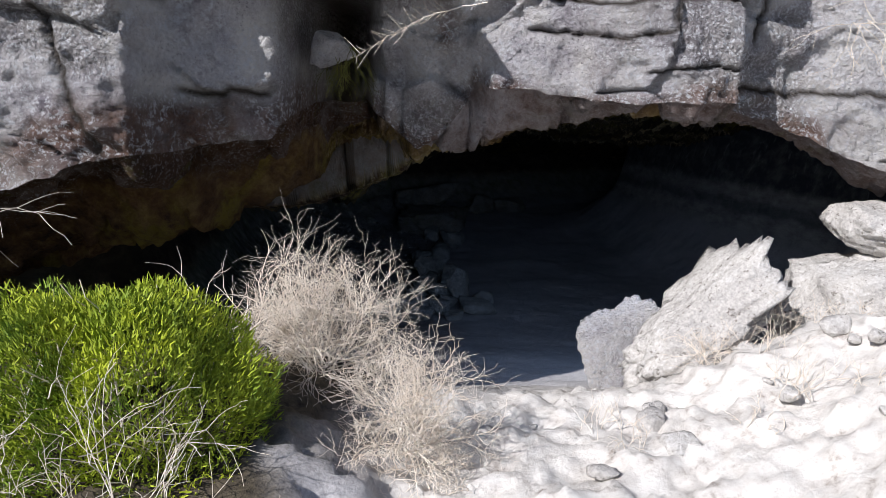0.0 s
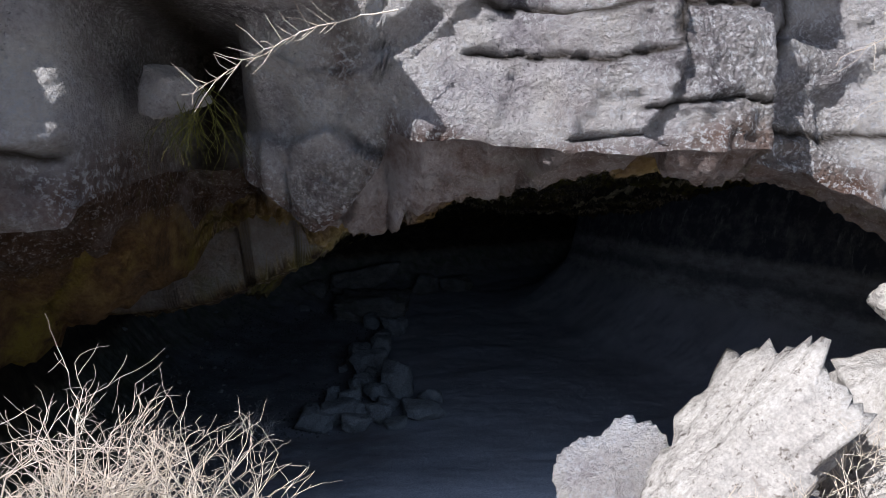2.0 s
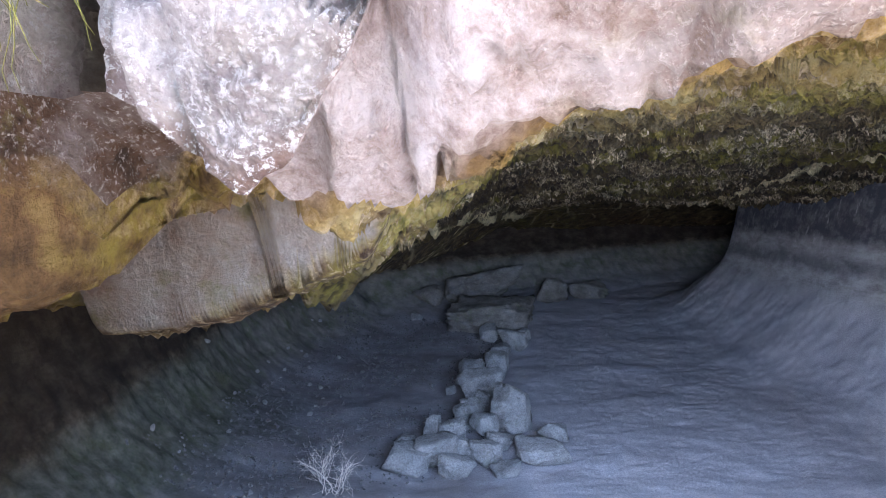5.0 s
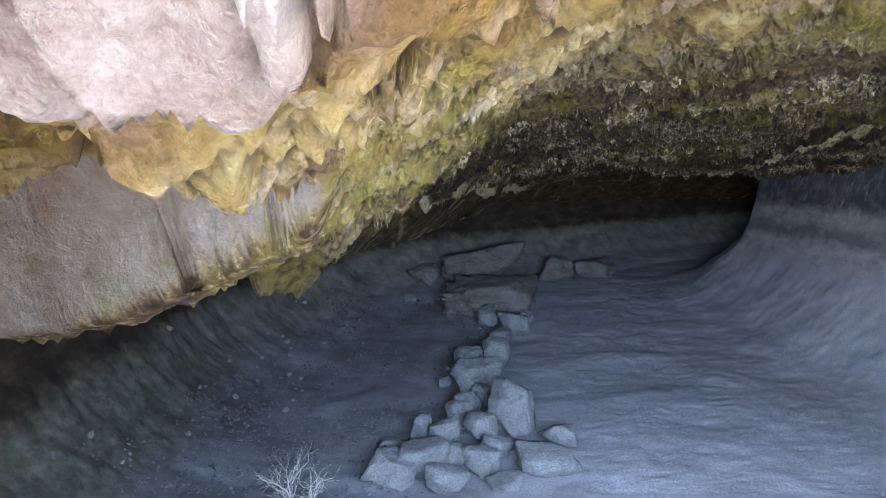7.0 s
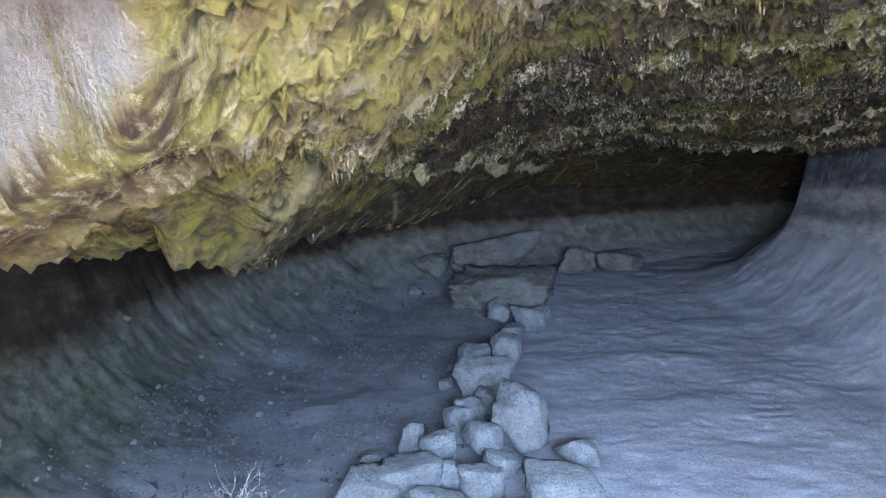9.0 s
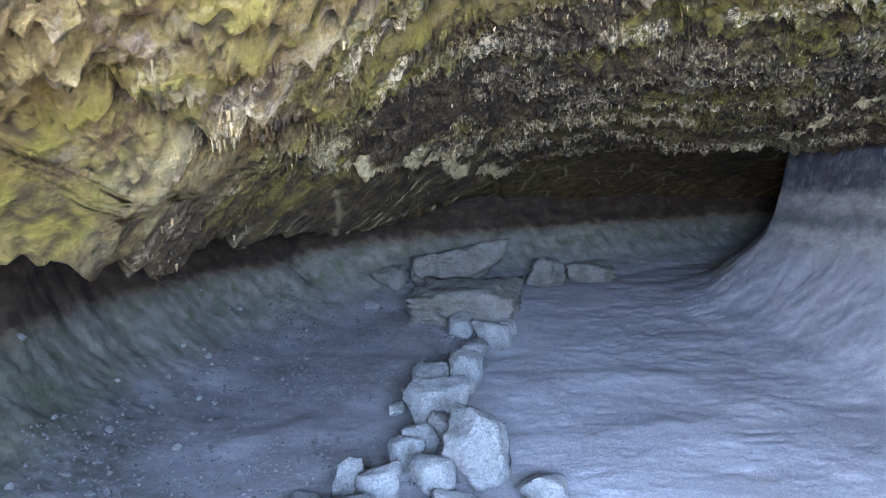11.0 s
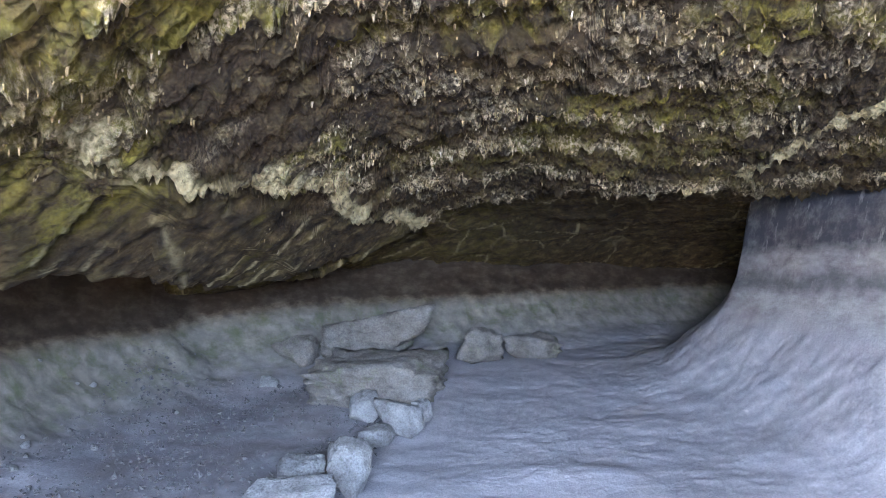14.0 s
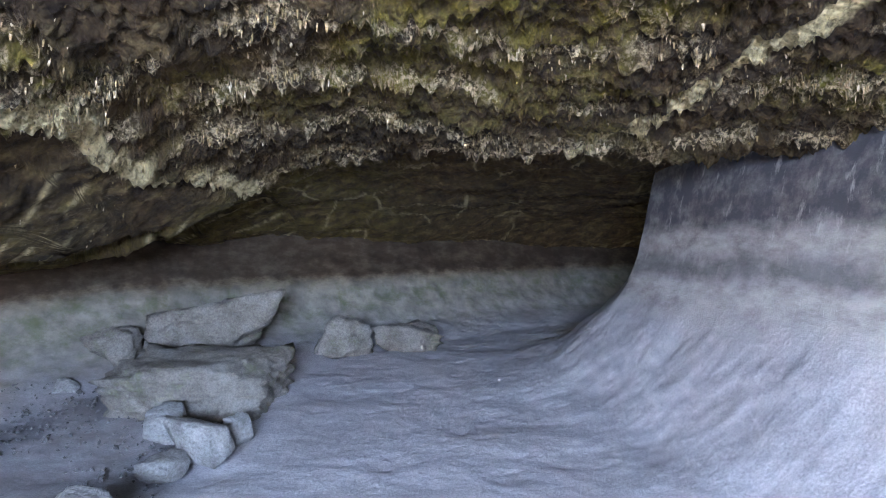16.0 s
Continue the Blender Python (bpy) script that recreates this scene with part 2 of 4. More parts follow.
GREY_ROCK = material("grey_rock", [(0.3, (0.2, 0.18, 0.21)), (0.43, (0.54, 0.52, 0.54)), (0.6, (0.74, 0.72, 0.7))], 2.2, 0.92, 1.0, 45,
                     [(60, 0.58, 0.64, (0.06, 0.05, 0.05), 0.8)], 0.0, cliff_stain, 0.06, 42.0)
PALE_ROCK = material("pale_rock", [(0.3, (0.42, 0.40, 0.38)), (0.55, (0.56, 0.54, 0.51)), (0.75, (0.63, 0.61, 0.58))], 3, 0.95, 0.6, 50,
                     [(22, 0.58, 0.64, (0.16, 0.14, 0.12), 0.85), (4, 0.62, 0.7, (0.33, 0.29, 0.26), 0.6)])
CEILING_ROCK = material("ceiling_rock", [(0.34, (0.06, 0.036, 0.016)), (0.46, (0.21, 0.135, 0.045)), (0.58, (0.34, 0.245, 0.08)), (0.72, (0.4, 0.32, 0.16))], 2.2, 0.8, 1.0, 40,
                        None, 0.6, ceiling_stain, 0.07, 24.0)
SOIL = material("cave_soil", [(0.3, (0.36, 0.345, 0.345)), (0.6, (0.46, 0.45, 0.45)), (0.8, (0.52, 0.51, 0.5))], 1.2, 0.95, 0.35, 55, None, 0.0, ground_stain, 0.025)
STONE = material("stone", [(0.3, (0.24, 0.23, 0.21)), (0.52, (0.43, 0.425, 0.395)), (0.75, (0.56, 0.555, 0.52))], 5, 0.93, 1.0, 50,
                 [(3, 0.56, 0.7, (0.27, 0.29, 0.2), 0.6), (40, 0.62, 0.7, (0.18, 0.16, 0.14), 0.5)])
DRIP = material("drip_stone", [(0.4, (0.1, 0.07, 0.028)), (0.54, (0.28, 0.2, 0.09)), (0.66, (0.68, 0.56, 0.38))], 9, 0.75, 0.2)
SLAB = material("slab_rock", [(0.3, (0.16, 0.14, 0.11)), (0.55, (0.29, 0.265, 0.225)), (0.78, (0.37, 0.35, 0.31))], 3.5, 0.93, 0.8, 45, [(2.5, 0.55, 0.68, (0.2, 0.22, 0.12), 0.7), (40, 0.6, 0.68, (0.1, 0.085, 0.07), 0.6)])
GRAVEL = material("gravel", [(0.3, (0.08, 0.075, 0.07)), (0.7, (0.19, 0.185, 0.18))], 30, 0.95, 0.2)
MOSSY = material("olive_strand", [(0.3, (0.07, 0.075, 0.015)), (0.7, (0.2, 0.19, 0.05))], 15, 0.8, 0.0)
GREEN = material("green_leaf", [(0.38, (0.14, 0.22, 0.025)), (0.62, (0.40, 0.46, 0.03))], 5, 0.6, 0.0)
DRY = material("dry_twig", [(0.3, (0.64, 0.54, 0.43)), (0.7, (0.82, 0.76, 0.67))], 12, 0.8, 0.0)


# ---- mesh helpers ----
def mesh_object(name, verts, faces, mat, parent=None, label="", flat=False):
    me = bpy.data.meshes.new(name)
    verts, faces = np.asarray(verts, np.float32), np.asarray(faces, np.int32)
    n = faces.shape[1]
    me.vertices.add(len(verts))
    me.vertices.foreach_set("co", verts.ravel())
    me.loops.add(faces.size)
    me.loops.foreach_set("vertex_index", faces.ravel())
    me.polygons.add(len(faces))
    me.polygons.foreach_set("loop_start", np.arange(0, faces.size, n, dtype=np.int32))
    me.polygons.foreach_set("use_smooth", np.full(len(faces), not flat))
    me.update(calc_edges=True)
    me.materials.append(mat)
    ob = new(name, me)
    if parent:
        ob.parent = parent
    if label:
        ob["label"] = label
    return ob


def grid_faces(rows, cols):
    a = (np.arange(rows - 1)[:, None] * cols + np.arange(cols - 1)[None, :]).ravel()
    return np.stack([a, a + 1, a + cols + 1, a + cols], 1)


def grid_object(name, x, y, z, mat, flip=False):
    faces = grid_faces(*x.shape)
    return mesh_object(name, np.stack([x, y, z], -1).reshape(-1, 3), faces[:, ::-1] if flip else faces, mat)


def spaced(low, high, step, far_low, far_high, grow=1.25):
    """Even steps from low to high, growing steps beyond, out to the far ends."""
    mid = list(np.arange(low, high + step / 2, step))
    s, v = step, low
    while v > far_low:
        s *= grow
        v -= s
        mid.insert(0, v)
    s, v = step, high
    while v < far_high:
        s *= grow
        v += s
        mid.append(v)
    return np.array(mid)


# ---- plan of the cave ----
def outline_distance(px, py):
    """Metres inside (plus) or outside (minus) the cave's walls at floor level."""
    pts = [(-2.6, 3.2), (-3.3, 5.5), (-3.5, 8.5), (-3.75, 11), (-4.1, 13), (-3.9, 15), (-3.1, 17), (-1, 18.6), (1.6, 19.9), (4.6, 21.6), (7.5, 22.5),
           (9, 21), (8, 18.6), (5.6, 17.8), (4.65, 17.3), (4.42, 16.7), (4.65, 14.8), (4.95, 13), (5.6, 10.5), (6, 7), (4.6, 5), (3.2, 3.6)]
    best, inside = np.full(px.shape, 1e9), np.zeros(px.shape, bool)
    for (ax, ay), (bx, by) in zip(pts, pts[1:] + pts[:1]):
        ex, ey = bx - ax, by - ay
        t = np.clip(((px - ax) * ex + (py - ay) * ey) / (ex * ex + ey * ey), 0, 1)
        best = np.minimum(best, np.hypot(px - ax - t * ex, py - ay - t * ey))
        if by != ay:
            inside ^= ((ay > py) != (by > py)) & (px < (bx - ax) * (py - ay) / (by - ay) + ax)
    return np.where(inside, best, -best)


def line_distance(px, py, pts):
    best = np.full(px.shape, 1e9)
    for (ax, ay), (bx, by) in zip(pts, pts[1:]):
        ex, ey = bx - ax, by - ay
        t = np.clip(((px - ax) * ex + (py - ay) * ey) / (ex * ex + ey * ey), 0, 1)
        best = np.minimum(best, np.hypot(px - ax - t * ex, py - ay - t * ey))
    return best


def face_y(x):
    """Where the cliff stands, seen from above."""
    return np.interp(x, [-9, -5, -3.2, -2.4, -1.58, -1.46, -1.15, -0.95, -0.86, -0.55, -0.46, -0.38, 0.2, 0.7, 1.3, 1.7, 1.82, 2.2, 2.7, 3.6, 5, 9],
                     [2.4, 3.1, 3.45, 3.43, 3.42, 3.74, 3.88, 3.98, 4.95, 5.0, 4.5, 4.3, 4.2, 4.1, 3.97, 3.97, 4.3, 4.42, 4.38, 4.1, 3.9, 3.6])


def brow_z(x):
    """Height of the cliff's lower front edge."""
    return np.interp(x, [-9, -4, -3.0, -2.3, -1.8, -1.0, -0.88, -0.55, -0.4, -0.17, -0.05, 0.15, 0.2, 0.5, 1.0, 1.6, 2.1, 2.7, 3.4, 4.2, 9],
                     [-2, -0.8, 0.55, 1.02, 1.2, 1.29, 1.5, 1.55, 1.42, 1.2, 1.28, 1.5, 1.64, 1.62, 1.53, 1.55, 1.45, 1.2, 0.9, -0.2, -2])


def lip_z(x):
    """Height of the inner edge, half a metre behind the front edge."""
    return np.interp(x, [-9, -4, -3.0, -2.3, -1.0, -0.75, -0.5, -0.2, 0.15, 0.5, 1.0, 1.6, 2.1, 2.7, 3.4, 4.2, 9],
                     [-2, -0.9, 0.5, 0.98, 1.2, 1.4, 1.4, 1.14, 1.17, 1.27, 1.42, 1.48, 1.4, 1.15, 0.8, -0.3, -2])


CREASE = [(-0.46, 7.15), (-0.57, 7.9), (-0.6, 8.7), (-0.66, 9.4), (-0.85, 10.8), (-0.85, 11.4), (-0.51, 12.26), (-0.2, 13.2), (-0.19, 14.36), (0.29, 15.7)]
VEIN = [(3.0, 14.7), (3.45, 13.87), (3.62, 13.3), (3.77, 12.69), (4.4, 11.4), (5.4, 10.0)]


def crease_x(y):
    return np.interp(y, [p[1] for p in CREASE], [p[0] for p in CREASE], left=-6, right=0.3)


def strata(x, y):
    """Position among the ledges that cross the ceiling: whole part, and how far along to the next one."""
    wob = 0.28 * vnoise(x * 0.7, y * 0.4, 0, 41) + 0.10 * vnoise(x * 2.6, y * 1.5, 0, 42) + 0.04 * vnoise(x * 9, y * 6, 0, 43)
    s = (y + wob + 0.10 * x) / 0.72
    k = np.floor(s)
    return k, s - k


def patch_front(x, y):
    """Metres behind the smooth upright face under the overhang of the mouth."""
    return y - 6.67 - 0.1 * softplus(-1.0 - x, 0.2) - 0.03 * vnoise(x * 3, 0, 0, 94) + 0.6 * softplus(x + 0.5, 0.05)


def ceiling_z(x, y):
    back_y = y + 0.5 * np.clip(x - 1.46, -1.2, 1.6) * smooth(12.5, 14.2, y)
    mid = np.interp(back_y, [4.5, 6, 7.5, 9, 10, 11, 12.5, 13.3, 14.4, 15.25, 15.4, 16.5, 19.6, 21.5, 24], [1.55, 1.74, 1.72, 1.7, 1.6, 1.46, 1.24, 1.13, 1.0, 0.89, 1.12, 1.02, 0.68, 0.5, -0.5])
    knee = np.interp(y, [4.5, 6, 7, 8.7, 10, 11, 12.5, 14, 15.2, 15.6, 17, 20, 24], [1.1, 0.85, 0.84, 0.5, 0.36, 0.28, 0.3, 0.42, 0.7, 0.9, 1.5, 4, 6])
    slope = np.interp(y, [4.5, 6, 7, 8.7, 11, 13, 15, 18], [0.35, 0.58, 0.62, 0.9, 0.7, 0.66, 0.55, 0.15])
    z = mid - slope * softplus(knee - x, 0.12) + (slope - 0.28) * softplus(-0.35 - x, 0.12) * smooth(8.7, 7.3, y)
    # the overhang of the mouth ends in an upright face with a rounded rim under it
    ahead = patch_front(x, y)
    side = smooth(-0.22, -0.4, x)
    rim = 0.87 + 0.4 * (x + 0.46) + 0.3 * softplus(-1.25 - x, 0.05) - 0.06 * np.exp(-((ahead - 0.2) / 0.14) ** 2) + 0.04 * smooth(0.5, 1.2, ahead)
    over = 1.28 - 0.12 * smooth(-1.15, -1.5, x)
    z = z + side * smooth(8.4, 7.4, y) * smooth(5.0, 5.9, y) * (over + (rim - over) * smooth(-0.06, 0.1, ahead) - z)
    edge = np.interp(y, [5, 6.6, 7.2, 7.7, 8.5, 9.3, 10, 11.5, 12.5, 13.5, 14.4, 15.2, 15.7, 16.2, 30], [-3.4, -2.3, -1.5, -1.06, -1.08, -1.2, -1.42, -1.58, -1.5, -1.46, -1.2, -0.74, -0.31, -3, -4])
    edge = edge + 0.12 * vnoise(y * 2.3, 0, 0, 3) + 0.05 * vnoise(y * 7, 0, 0, 4)
    z = 0.03 + softplus(z - 0.03, 0.06) + 0.42 * smooth(0.02, 0.2, edge - x)
    left = crease_x(y) - x
    z = z + 0.06 * smooth(-0.02, 0.03, left) * smooth(1.0, 0.3, left) * smooth(7.2, 8, y) + 0.14 * np.exp(-(left / 0.03) ** 2) * smooth(12.6, 11.8, y) * smooth(7.6, 8.2, y)
    z = z - (0.12 - 0.1 * smooth(2.5, 3.5, x) * smooth(18.2, 17.4, y)) * smooth(1.2, 0.0, outline_distance(x, y)) * np.maximum(smooth(14.2, 16, y), smooth(10.5, 12.5, y) * smooth(1.5, 3, x))
    z = z - 0.08 * smooth(2.5, 3.8, x) * smooth(11.5, 13.0, y) * smooth(15.6, 14.4, y)
    k, s = strata(x, y)
    ledge = smooth(6.5, 8.5, y) * smooth(15.4, 14.9, back_y) * smooth(-0.5, 0.4, -left)
    amp = 0.05 + 0.05 * hash3(k.astype(np.int64), k.astype(np.int64) * 0, k.astype(np.int64) * 0, 44)
    return z + ledge * amp * (s * 1.0 - smooth(0.88, 1.0, s))


SPAN = np.linspace(-3.2, 2.2, 1081)


def eased(at, rise, sigma=0.07):
    """A wall's profile over the distance from its foot, with its breaks rounded."""
    table = np.interp(SPAN, at, rise)
    kernel = np.exp(-0.5 * (np.arange(-60, 61) * 0.005 / sigma) ** 2)
    return np.convolve(np.pad(table, 60, mode="edge"), kernel / kernel.sum(), "valid")


LOW = eased([-3, -0.45, -0.22, -0.1, -0.02, 0.03, 0.1, 0.4, 0.8, 1.5], [4.5, 3.0, 2.2, 1.6, 1.3, 1.16, 1.05, 0.55, 0.2, 0.0])
MOUND = eased([-3, -0.45, -0.2, -0.1, 0.0, 0.15, 0.5, 0.95, 1.5], [4.5, 3.0, 2.3, 1.75, 1.2, 0.9, 0.5, 0.13, 0.0])


def ground_z(x, y):
    z = np.interp(y, [-5, 0, 2.4, 3.3, 4.2, 5.2, 6.5, 8, 9.6, 12.5, 14.5, 17.7, 20.6, 30], [0.2, 0.17, 0.06, 0.0, -0.38, -0.75, -1.1, -1.42, -1.62, -1.65, -1.58, -1.25, -1.2, -1.2])
    d = outline_distance(x, y)
    near = smooth(1.2, 2.2, y) * smooth(4.6, 3.4, y)
    z = z + near * (0.22 * smooth(-0.1, -0.7, x) + 0.5 * smooth(0.9, 2.4, x))
    right = smooth(2.0, 3.0, x) * smooth(19.5, 18, y)
    low, mound = np.interp(d, SPAN, LOW), np.interp(d, SPAN, MOUND)
    return z + (low + (mound - low) * right) * smooth(5.2, 7.5, y)


def normals(x, y, z):
    p = np.stack([x, y, z], -1)
    n = np.cross(np.gradient(p, axis=1), np.gradient(p, axis=0))
    return n / (np.linalg.norm(n, axis=-1, keepdims=True) + 1e-9)


def roughen(x, y, z, parts):
    """Pushes a sheet along its normals by the given amount."""
    n = normals(x, y, z)
    return x + n[..., 0] * parts, y + n[..., 1] * parts, z + n[..., 2] * parts


def mark(ob, name, values):
    """A measure of stain, moss or crust at each point, which the material reads."""
    at = ob.data.attributes.new(name, "FLOAT", "POINT")
    at.data.foreach_set("value", np.ascontiguousarray(values, np.float32).ravel())


# ---- large structure ----
gx = spaced(-4.6, 6.0, 0.035, -260, 260)
gy = np.concatenate([spaced(1.0, 8.0, 0.035, -260, 8.0)[:-1], spaced(8.0, 22.5, 0.035, 8.0, 260)])
GX, GY = np.meshgrid(gx, gy)
GZ = ground_z(GX, GY)
live = smooth(14, 6, np.abs(GX)) * smooth(30, 24, GY) * smooth(-6, -2, GY)
depth_in = outline_distance(GX, GY)
bank = smooth(1.5, 0.4, depth_in) * smooth(5, 7, GY)
outer = smooth(5, 3.5, GY)
GZ0 = GZ.copy()
open_side = 1 - 0.7 * smooth(2, 3, GX)
pit = fbm(GX * 10, GY * 10, GZ * 10, 3, 17, 0.7)
wallness = smooth(-0.9, -0.4, GZ0) * smooth(2.2, 3.2, GX) * smooth(5, 7, GY)
lump = (0.03 * (1 - 0.6 * wallness) * fbm(GX * 1.1, GY * 1.1, GZ * 1.1, 3, 11) + (1 - 0.8 * wallness) * (0.0035 + 0.02 * bank * open_side + 0.02 * outer) * fbm(GX * 3.5, GY * 3.5, GZ * 3.5, 4, 15)
        + (1 - 0.9 * wallness) * (0.0035 + 0.004 * bank + 0.03 * outer) * pit + 0.05 * outer * smooth(0.6, 1.6, GX) * (0.5 - np.minimum(cells(GX * 3.2, GY * 3.2, 18)[0], 0.7)))
# trodden hollows in the dust on the open side
step = cells(GX * 2.8 + 0.5 * vnoise(GX * 3, GY * 3, 0, 81), GY * 5.0 + 0.5 * vnoise(GX * 3, GY * 3, 0, 82), 19)
lump = lump - 0.010 * smooth(0.5, 1.2, depth_in) * smooth(0.3, 0.08, step[0]) * (step[2] > 0.1) * smooth(0.3, 1.2, GX) * smooth(9, 10, GY) * (1 - bank)
# bedding lines round the walls
bed = smooth(-0.1, 0.2, GZ0 + 0.55) * bank
lump = lump + bed * (1 - 0.7 * wallness) * (0.012 * np.sin(GZ0 * 17 + 2.5 * vnoise(GX, GY, 0, 5)) * smooth(0.9, 0.4, np.abs(depth_in)))
GX2, GY2, GZ2 = roughen(GX, GY, GZ, lump * live)
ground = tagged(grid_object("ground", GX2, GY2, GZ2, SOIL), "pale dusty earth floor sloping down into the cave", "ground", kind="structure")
mark(ground, "bank", smooth(-1.58, -1.2, GZ0 + 0.1 * fbm(GX * 1.5, GY * 1.5, 0, 3, 98)) * bank * np.maximum(smooth(2.8, 1.8, GX), smooth(17.3, 18.3, GY)))
mark(ground, "side_wall", smooth(1.5, 0.6, depth_in) * smooth(5, 7, GY) * smooth(3.2, 2.2, GX - smooth(17.4, 18.5, GY) * 20))
mark(ground, "far_wall", smooth(16.0, 18.0, GY))
mark(ground, "pillar", smooth(2.6, 3.4, GX) * smooth(18.2, 17.0, GY) * bank)
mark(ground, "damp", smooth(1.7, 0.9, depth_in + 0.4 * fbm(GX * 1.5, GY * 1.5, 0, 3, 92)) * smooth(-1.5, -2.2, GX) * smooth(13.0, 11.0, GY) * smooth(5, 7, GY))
NEAR = smooth(-4.5, -1.0, GY + 0.8 * fbm(GX, GY, 0, 3, 21)) * smooth(9, 5, abs(GX))
mark(ground, "soil_shade", smooth(-0.15, -0.5, GX + 0.25 * fbm(GX * 2, GY * 2, 0, 3, 8)) * smooth(6, 4.5, GY) * NEAR)
mark(ground, "grit", smooth(0.3, -0.3, GX + 0.3 * fbm(GX, GY, 0, 3, 9)) * smooth(6, 8, GY))
mark(ground, "sand", smooth(-0.4, 0.0, GX) * smooth(5.2, 4.0, GY) * NEAR)

cx = spaced(-3.6, 5.8, 0.02, -14, 14, 1.2)
fy = face_y(cx)
bz, lz = brow_z(cx), lip_z(cx)
bz = bz + 0.02 * fbm(cx * 6, cx * 0, cx * 0, 3, 51)
TOP = 4.2
face_s = np.linspace(0, 1, 180) ** 0.75
down = TOP + (bz[None] - TOP) * face_s[:, None]
FX = np.broadcast_to(cx, down.shape)
depth = fy[None] + 0.0 * down
# the cleft closes above; an unseen block is added to shade the face below
shadow_jut = smooth(0.0, 0.1, 0.02 - (down - 2.2) * 0.76 - FX) * smooth(2.12, 2.2, down) * smooth(-1.6, -1.2, FX)
depth = depth + shadow_jut * (np.minimum(3.75, depth) - depth)
# the nose between the two arches leans out
depth = depth + 0.6 * np.clip(1.95 - down, 0, 0.8) * smooth(-0.52, -0.4, FX) * smooth(0.35, 0.15, FX)
c1, c2, cv = cells(FX * 1.3 + 0.3 * vnoise(FX * 2, down * 2, 0, 60), down * 1.9 + 0.3 * vnoise(FX * 2, down * 2, 0, 61), 22)
joint = smooth(0.07, 0.0, c2 - c1)


def crack(zc, x0, x1, wide=0.014):
    wob = 0.05 * fbm(FX * 2, FX * 0, FX * 0, 5, 63, 0.6)
    return np.exp(-((down - zc - wob) / wide) ** 2) * smooth(x0, x0 + 0.1, FX) * smooth(x1, x1 - 0.1, FX)


def split(xa, za, xb, zb, wide=0.025):
    at = xa + (xb - xa) * (down - za) / (zb - za) + 0.03 * fbm(down * 6, down * 0, down * 0, 3, 65)
    return np.exp(-((FX - at) / wide) ** 2) * smooth(min(za, zb) - 0.05, min(za, zb) + 0.05, down) * smooth(max(za, zb) + 0.05, max(za, zb) - 0.05, down)


groove = np.clip(crack(1.93, 0.45, 1.35) + crack(2.12, 0.5, 1.9, 0.02) + crack(1.72, 1.1, 1.8, 0.01) + crack(1.55, -1.5, -0.95, 0.02) + crack(1.62, 1.7, 3.2, 0.02)
                 + split(1.28, 1.95, 1.32, 2.3) + split(-2.12, 2.3, -1.72, 1.2) + split(-1.45, 2.6, -1.5, 2.0) + split(1.9, 1.9, 2.1, 2.6), 0, 1)
bulk = (0.085 * cv * smooth(0.0, 0.05, c2 - c1) + 0.03 * fbm(FX * 3.4, down * 3.4, 0, 3, 23) + 0.05 * fbm(FX * 1.5, down * 1.8, 0, 3, 21) + 0.022 * fbm(FX * 7, down * 8, 0, 4, 25)
        + 0.014 * fbm(FX * 17, down * 19, 0, 3, 27, 0.7) - 0.03 * joint - 0.07 * groove * (0.5 + 0.5 * vnoise(FX * 5, down * 5, 0, 28)))
FX2, FY2, FZ2 = FX, depth - bulk, down
hill_y, hill_z = np.array([250.0, 60.0, 12.0, 6.0]), np.array([6.0, 5.5, 5.0, 4.6])
flat = np.ones((1, len(cx)))
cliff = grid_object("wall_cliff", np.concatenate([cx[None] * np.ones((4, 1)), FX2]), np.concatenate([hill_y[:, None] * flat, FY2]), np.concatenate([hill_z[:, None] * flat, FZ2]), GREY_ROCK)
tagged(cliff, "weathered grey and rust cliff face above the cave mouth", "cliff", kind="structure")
pad = np.zeros((4, len(cx)))
mark(cliff, "knobby", np.full((FX.shape[0] + 4, FX.shape[1]), 0.55) * smooth(-0.5, 0.3, np.concatenate([pad, fbm(FX * 1.5, down * 1.5, 0, 3, 30)])))
# shade of the cleft and the cracks, painted as dark colour
mark(cliff, "recess_shade", np.concatenate([pad, np.clip(groove + np.exp(-((FX + 0.7) / 0.2) ** 2), 0, 1)]))
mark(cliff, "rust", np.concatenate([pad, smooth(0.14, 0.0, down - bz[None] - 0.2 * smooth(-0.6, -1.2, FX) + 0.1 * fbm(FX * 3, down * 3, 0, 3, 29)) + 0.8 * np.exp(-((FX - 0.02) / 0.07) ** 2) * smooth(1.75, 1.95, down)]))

back = np.concatenate([np.linspace(0, 0.5, 28)[:-1], np.arange(0.5, 1.8, 0.025), np.arange(1.8, 3.4, 0.0125), np.arange(3.4, 12.0, 0.022), np.arange(12.0, 21, 0.06)])
CY = FY2[-1][None] + back[:, None]
CX = np.broadcast_to(cx, CY.shape)
under = lz[None] + (bz - lz)[None] * (1 - smooth(0, 0.5, back))[:, None]
CZ = under + (ceiling_z(CX, CY) - under) * smooth(0.42, 1.0, back)[:, None]
keep = smooth(0.0, 0.12, back)[:, None]
k, s = strata(CX, CY)
left = crease_x(CY) - CX
inner = smooth(4.9, 5.7, CY) * smooth(17, 15.2, CY)
ahead = patch_front(CX, CY)
side = smooth(-0.22, -0.36, CX + 0.05 * fbm(CX * 5, CY * 5, 0, 3, 33))
